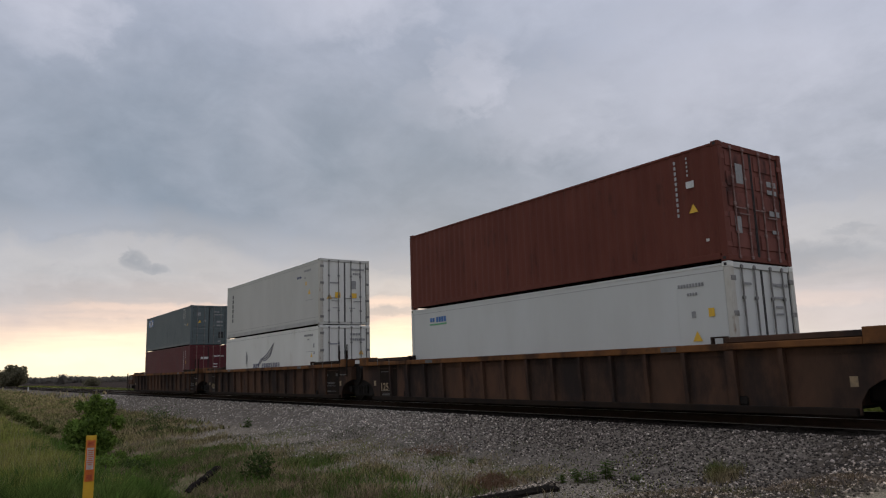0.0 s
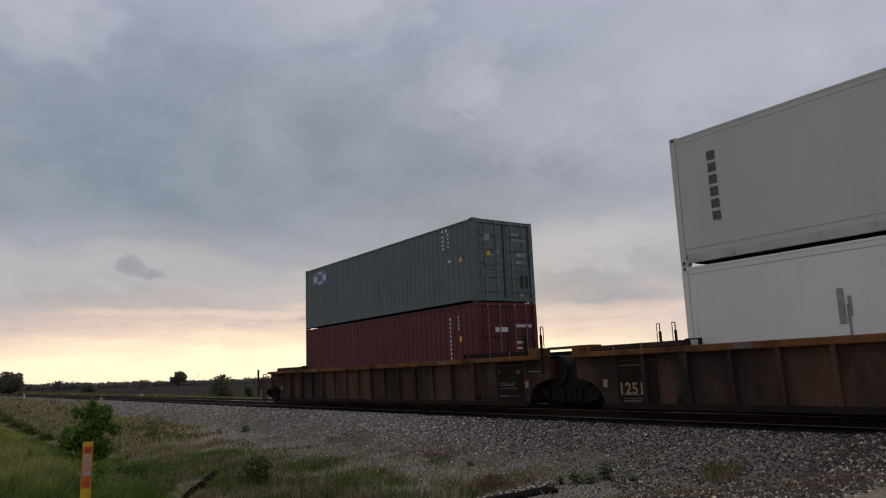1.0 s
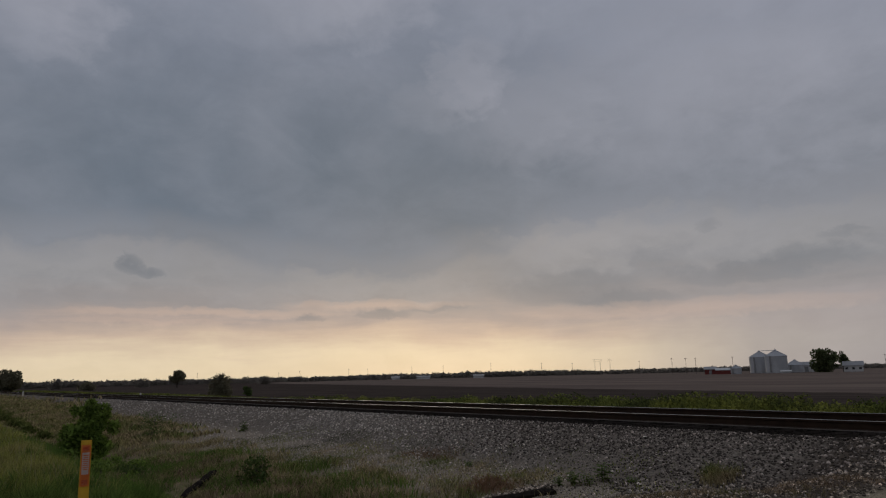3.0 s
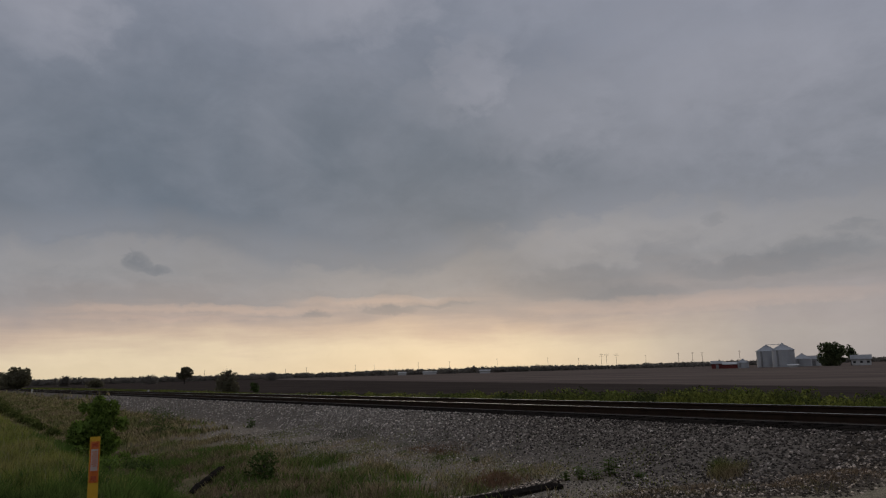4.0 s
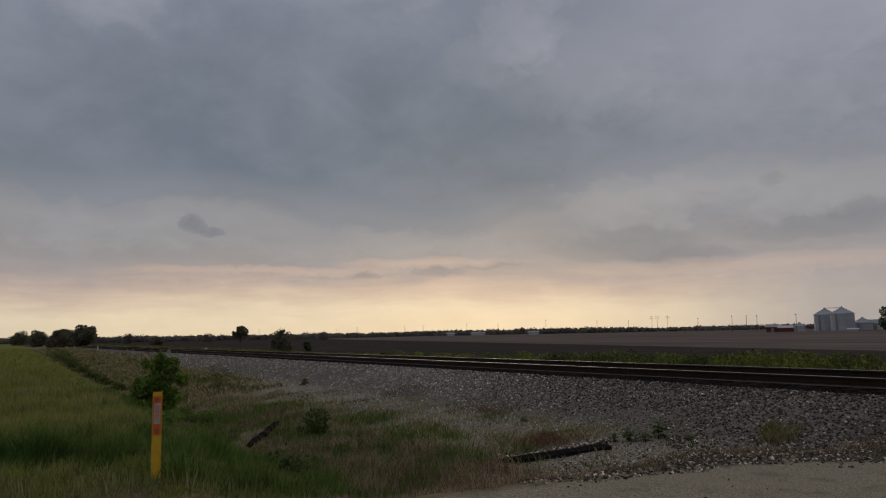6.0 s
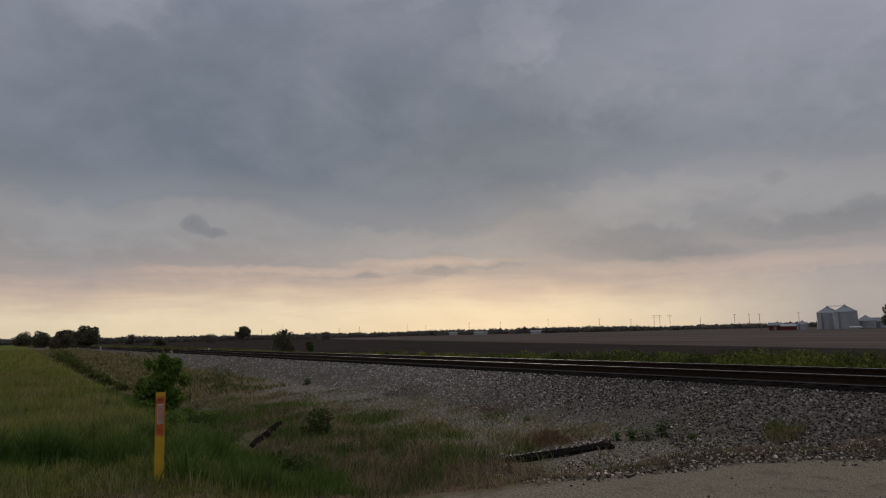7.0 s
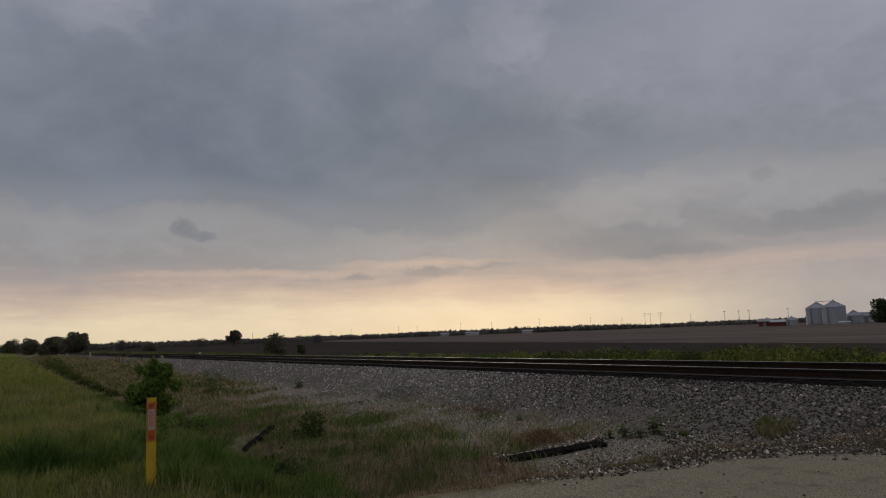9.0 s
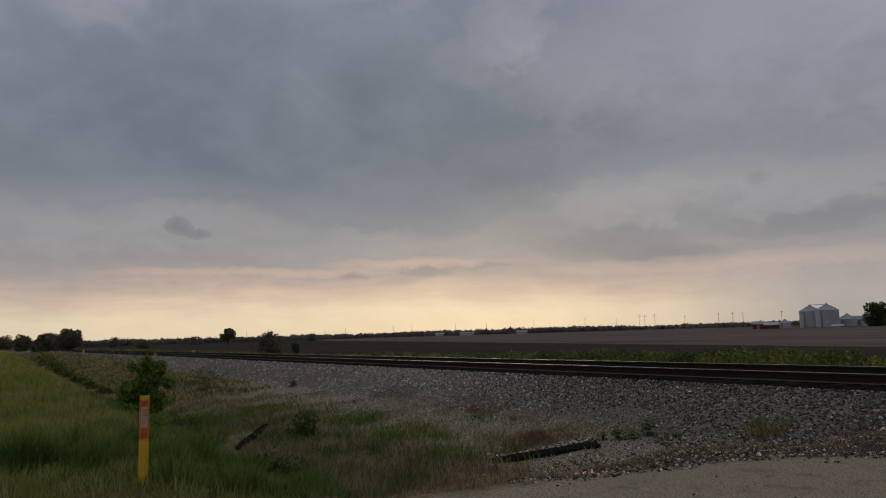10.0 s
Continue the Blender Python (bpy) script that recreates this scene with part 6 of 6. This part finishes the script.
    blades("gravel_tuft", "olive grass tuft in the gravel", px, py, np.full(len(px), 0.19), np.full(len(px), 0.010), M["grass_mixed"], 0.8)
    px, py = off_road(*clumped(900, -6.6, -5.2, 8.2, 9.4, 18, 0.10, 37), 0.0)
    blades("gravel_tuft", "reddish dry grass tuft beside the road", px, py, np.full(len(px), 0.11), np.full(len(px), 0.008), M["grass_dry"], 0.9)
    # the green strip beyond the track
    rng = np.random.RandomState(31)
    centres, radii = [], []
    for k in range(620):
        x, y = -2 - 44 * rng.uniform(0, 1) ** 1.2, rng.uniform(18.6, 22.2)
        top = (0.60 + 0.14 * math.sin(x * 0.55 + 1.2 * math.sin(x * 0.21)) ** 2) * (1 - 0.5 * min(1, max(0, (-x - 16) / 18))) * rng.uniform(0.6, 1.1)
        for q in (0.3, 0.65, 0.95):
            centres.append((x + rng.uniform(-0.2, 0.2), y + rng.uniform(-0.2, 0.2), float(ground_z(x, y)) + top * q))
            radii.append(rng.uniform(0.16, 0.34))
    v, f = leaf_cloud(centres, radii, 60000, 0.055, 32, 0.7)
    tagged(new("verge_weeds", raw_mesh("verge_weeds", v, f, [M["verge"]])), "mottled leafy weeds on the verge beyond the track", "weeds", kind="stuff")
    px, py = clumped(40000, -75, -2, 18.6, 22.0, 700, 0.42, 29, 1.3)
    far = np.clip(-px / 70, 0, 1)
    tall = 0.72 * (0.85 + 0.15 * np.sin(px * 0.55 + 1.2 * np.sin(px * 0.21)) ** 2) * (1 - 0.55 * np.clip((-px - 16) / 18, 0, 1))
    blades("far_verge", "mottled yellow-green weeds on the verge beyond the track", px, py, tall, 0.03 + 0.05 * far, M["verge"], 0.6)
    n = 9000
    px, py = clumped(n, -230, -70, 18.6, 22.0, 160, 1.0, 30)
    blades("far_verge", "sparse green weeds on the distant verge", px, py, np.full(n, 0.40), np.full(n, 0.16), M["verge"], 0.6)


def build_bush(x, y, height, width, n, seed, label, leaf=0.075, name="bush", mat=None):
    bush = build_tree(name, label, x, y, height, width, 0.05 * height / 1.8, leaf, n, seed, mat or M["leaf"], 0.02, "bush", 0.4)
    return bush


def build_weed(x, y, height, seed, label):
    """A leafy upright weed: a stem with pairs of broad leaves."""
    rng = random.Random(seed)
    weed = thing("weed", label, "weed", "leafy weeds on the gravel")
    weed.location = (x, y, float(ground_z(x, y)))
    for s in range(7):
        bx, by = rng.uniform(-0.07, 0.07), rng.uniform(-0.07, 0.07)
        h = height * rng.uniform(0.6, 1.0)
        bm = bmesh.new()
        rod(bm, (bx, by, -0.03), (bx * 1.8, by * 1.8, h), 0.007, 5, 0.003)
        stem = part("stem", bm, M["leaf_light"], weed)
        bm = bmesh.new()
        for k in range(9):
            f = 0.15 + 0.85 * k / 8
            a = k * 2.4 + rng.uniform(-0.4, 0.4)
            ln = height * 0.46 * (1.15 - 0.5 * f)
            o = Vector((bx * (1 + 0.8 * f), by * (1 + 0.8 * f), h * f))
            d = Vector((math.cos(a), math.sin(a), 0.35))
            t = Vector((-math.sin(a), math.cos(a), 0)) * ln * 0.30
            q = [o, o + d * ln * 0.5 + t, o + d * ln + Vector((0, 0, -0.25 * ln)), o + d * ln * 0.5 - t]
            bm.faces.new([bm.verts.new(c) for c in q])
        part("leaves", bm, M["leaf_deep"], stem)
    return weed


M["leaf_deep"] = material("fresh_green_weed_leaf", (0.085, 0.13, 0.03), 0.6, 0, (0.11, 0.15, 0.04), 6, 0.8, bump=0, piece=0.3, spec=0.2, thin=0.4)
M["post_yellow"] = material("yellow_plastic_post", (0.62, 0.36, 0.015), 0.55, 0, (0.55, 0.31, 0.015), 5, 0.8, (0.40, 0.24, 0.03), 9, (0.62, 0.8), bump=0.03)
M["post_orange"] = material("orange_post_decal", (0.85, 0.25, 0.05), 0.5, 0, (0.74, 0.20, 0.04), 8, 0.7, bump=0)
M["old_timber"] = material("old_dark_timber", (0.016, 0.013, 0.011), 1.0, 0, (0.035, 0.03, 0.026), 5, 0.8, bump=0.6, stretch=(0.5, 5, 5), spec=0.0)


def build_post():
    """A flat, slightly dished plastic marker post with an orange decal and rows of small print."""
    post = thing("marker_post", "yellow plastic utility marker post with orange warning decal", "marker post")
    x, y = -9.73, 1.57
    post.matrix_world = pose(x, y, float(ground_z(x, y)), 0, 0, 82)
    half = 0.058
    H = 1.12
    bm = bmesh.new()
    pts = [(-half, 0.012), (-half * 0.5, -0.002), (0, -0.006), (half * 0.5, -0.002), (half, 0.012), (half, 0.018), (half * 0.5, 0.005), (0, 0.001), (-half * 0.5, 0.005), (-half, 0.018)]
    extrude_profile(bm, pts, "z", -0.2, H)
    part("body", bm, M["post_yellow"], post)

    def plate(name, u0, u1, z0, z1, mat, lift, label="", parent=post):
        bm = bmesh.new()
        cols = [u0 + (u1 - u0) * k / 4 for k in range(5)]
        def face_y(u):
            return float(np.interp(abs(u), (0, half * 0.5, half), (-0.006, -0.002, 0.012))) - lift
        lo = [bm.verts.new((u, face_y(u), z0)) for u in cols]
        hi = [bm.verts.new((u, face_y(u), z1)) for u in cols]
        for k in range(4):
            bm.faces.new((lo[k], lo[k + 1], hi[k + 1], hi[k]))
        bmesh.ops.solidify(bm, geom=bm.faces[:], thickness=0.0008)
        return part(name, bm, mat, parent, label)
    decal = plate("decal", -0.051, 0.051, 0.58, H - 0.055, M["post_orange"], 0.003, "orange warning decal")
    field = plate("print_field", -0.038, 0.038, 0.72, 0.975, M["decal_pale"], 0.005, "pale print panel", decal)
    for k in range(8):
        w = 0.030 if k % 3 else 0.022
        plate("print_line", -w, w, 0.772 + k * 0.0235, 0.782 + k * 0.0235, M["post_orange"], 0.007, "", field)
    plate("symbol", -0.03, 0.03, 0.60, 0.66, M["decal_pale_red"], 0.005, "small warning symbol", decal)
    plate("symbol", -0.034, 0.034, 0.995, 1.045, M["decal_pale_red"], 0.005, "small warning symbol", decal)
    return post


M["decal_pale"] = material("pale_decal_print", (0.80, 0.70, 0.66), 0.5, 0, (0.72, 0.60, 0.56), 20, 0.7, bump=0)
M["decal_pale_red"] = material("red_decal_print", (0.62, 0.08, 0.02), 0.5, 0, (0.80, 0.30, 0.14), 30, 0.7, bump=0)


def build_timber(name, label, a, b, r, seed):
    """A rotten length of timber with chewed ends, lying from a to b."""
    rng = random.Random(seed)
    a, b = Vector(a), Vector(b)
    t = thing(name, label, "timber")
    t.location = a
    bm = bmesh.new()
    d = b - a
    q = d.to_track_quat("Z", "Y")
    prev = None
    n, m = 8, 10
    for k in range(m + 1):
        c = d * (k / m)
        ring = []
        for i in range(n):
            ang = i * 2 * math.pi / n + 0.4
            rr = r * (1 + rng.uniform(-0.16, 0.16)) * (0.75 if k in (0, m) else 1)
            ring.append(bm.verts.new(c + q @ Vector((rr * math.cos(ang) * 1.1, rr * math.sin(ang) * 0.9, rng.uniform(-0.06, 0.06) if k in (0, m) else 0))))
        if prev:
            for i in range(n):
                bm.faces.new((prev[i], prev[(i + 1) % n], ring[(i + 1) % n], ring[i]))
        else:
            bm.faces.new(ring[::-1])
        prev = ring
    bm.faces.new(prev)
    part("beam", bm, M["old_timber"], t)
    return t


def build_near_things():
    build_post()
    build_bush(-26.5, 4.3, 2.10, 1.55, 10000, 47, "leafy green bush growing in the ditch", mat=M["leaf_bush"])
    for x, y, h, w, n, s in ((-84, 4.2, 1.2, 2.8, 1500, 42), (-76, 4.3, 0.9, 2.6, 1200, 43), (-100, 4.6, 1.5, 4.0, 1700, 44), (-67, 4.1, 0.7, 1.9, 900, 46), (-58, 4.1, 0.5, 1.6, 700, 48), (-50, 4.1, 0.45, 1.3, 600, 49), (-43, 4.1, 0.45, 1.1, 500, 50), (-37, 4.2, 0.4, 1.0, 450, 59)):
        build_bush(x, y, h, w, n, s, "low spreading weedy bush along the ditch", 0.10, mat=M["leaf_weed"])
    for x, y, h, w, n, s in ((-16.3, 6.2, 0.55, 0.85, 700, 51), (-12.1, 3.9, 0.5, 1.2, 800, 53), (-36.5, 8.8, 0.7, 2.6, 800, 54), (-31, 7.4, 0.5, 1.8, 500, 55), (-21, 4.4, 0.4, 1.0, 500, 56), (-28.5, 10.3, 0.45, 0.4, 160, 58)):
        build_bush(x, y, h, w, n, s, "low green weed clump on the ditch bank", 0.045)
    for k in range(12):
        x, y = RAND.uniform(-26, -10.8), RAND.uniform(3.0, 4.8)
        if abs(x + 16) < 2.6 and y > 3.4:
            x -= 5.5
        build_bush(x, y, RAND.uniform(0.2, 0.42), RAND.uniform(0.4, 0.9), 380, 80 + k, "low green weed clump on the ditch bank", 0.04, mat=M["leaf_bush"])
    for x, y, h, s in ((-9.58, 10.36, 0.34, 61), (-9.82, 9.85, 0.26, 62), (-9.55, 9.98, 0.2, 63), (-9.95, 9.6, 0.2, 64), (-9.0, 10.5, 0.14, 65), (-13.2, 10.0, 0.15, 66)):
        build_weed(x, y, h, s, "small leafy green weed in the gravel")
    z = lambda x, y, up: float(ground_z(x, y)) + up
    build_timber("timber", "dark rotten timber leaning in the ditch", (-16.4, 4.62, z(-16.4, 4.62, 0.10)), (-18.3, 5.88, z(-18.3, 5.88, 0.12)), 0.085, 71)
    build_timber("timber", "dark old timber half buried in gravel beside the road", (-10.4, 7.2, z(-10.4, 7.2, -0.03)), (-9.62, 9.15, z(-9.62, 9.15, 0.03)), 0.105, 72)
    n = 700
    f = NPR.uniform(0, 1, n)
    px, py = -10.46 + 0.62 * f + NPR.normal(-0.04, 0.07, n), 7.2 + 2.1 * f + NPR.normal(0, 0.05, n)
    scatter_stones("timber_stones", px, py, NPR.uniform(0.015, 0.04, n), M["rubble"], "pale stones scattered over the old timber", dz=0.07)
    # stones strewn over the road
    n = 110
    px, py = NPR.uniform(-6.3, -3.6, n), NPR.uniform(3.4, 8.0, n)
    k = px > road_edge(py)
    scatter_stones("road_stones", px[k], py[k], 0.004 + 0.014 * NPR.uniform(0, 1, int(k.sum())) ** 3, M["ballast_dark"], "a few dark stones strewn on the road")


build_grass()
build_near_things()


def motions():
    """The train runs through at an even speed; its last wagon leaves the view before the clip's third second."""
    for ob, x, y, z in TRAIN:
        walk(ob, [(t, on_track(x + SPEED * t, y, z)) for t in (0.0, 2.5, 5.0, 7.5, 10.0)])


motions()
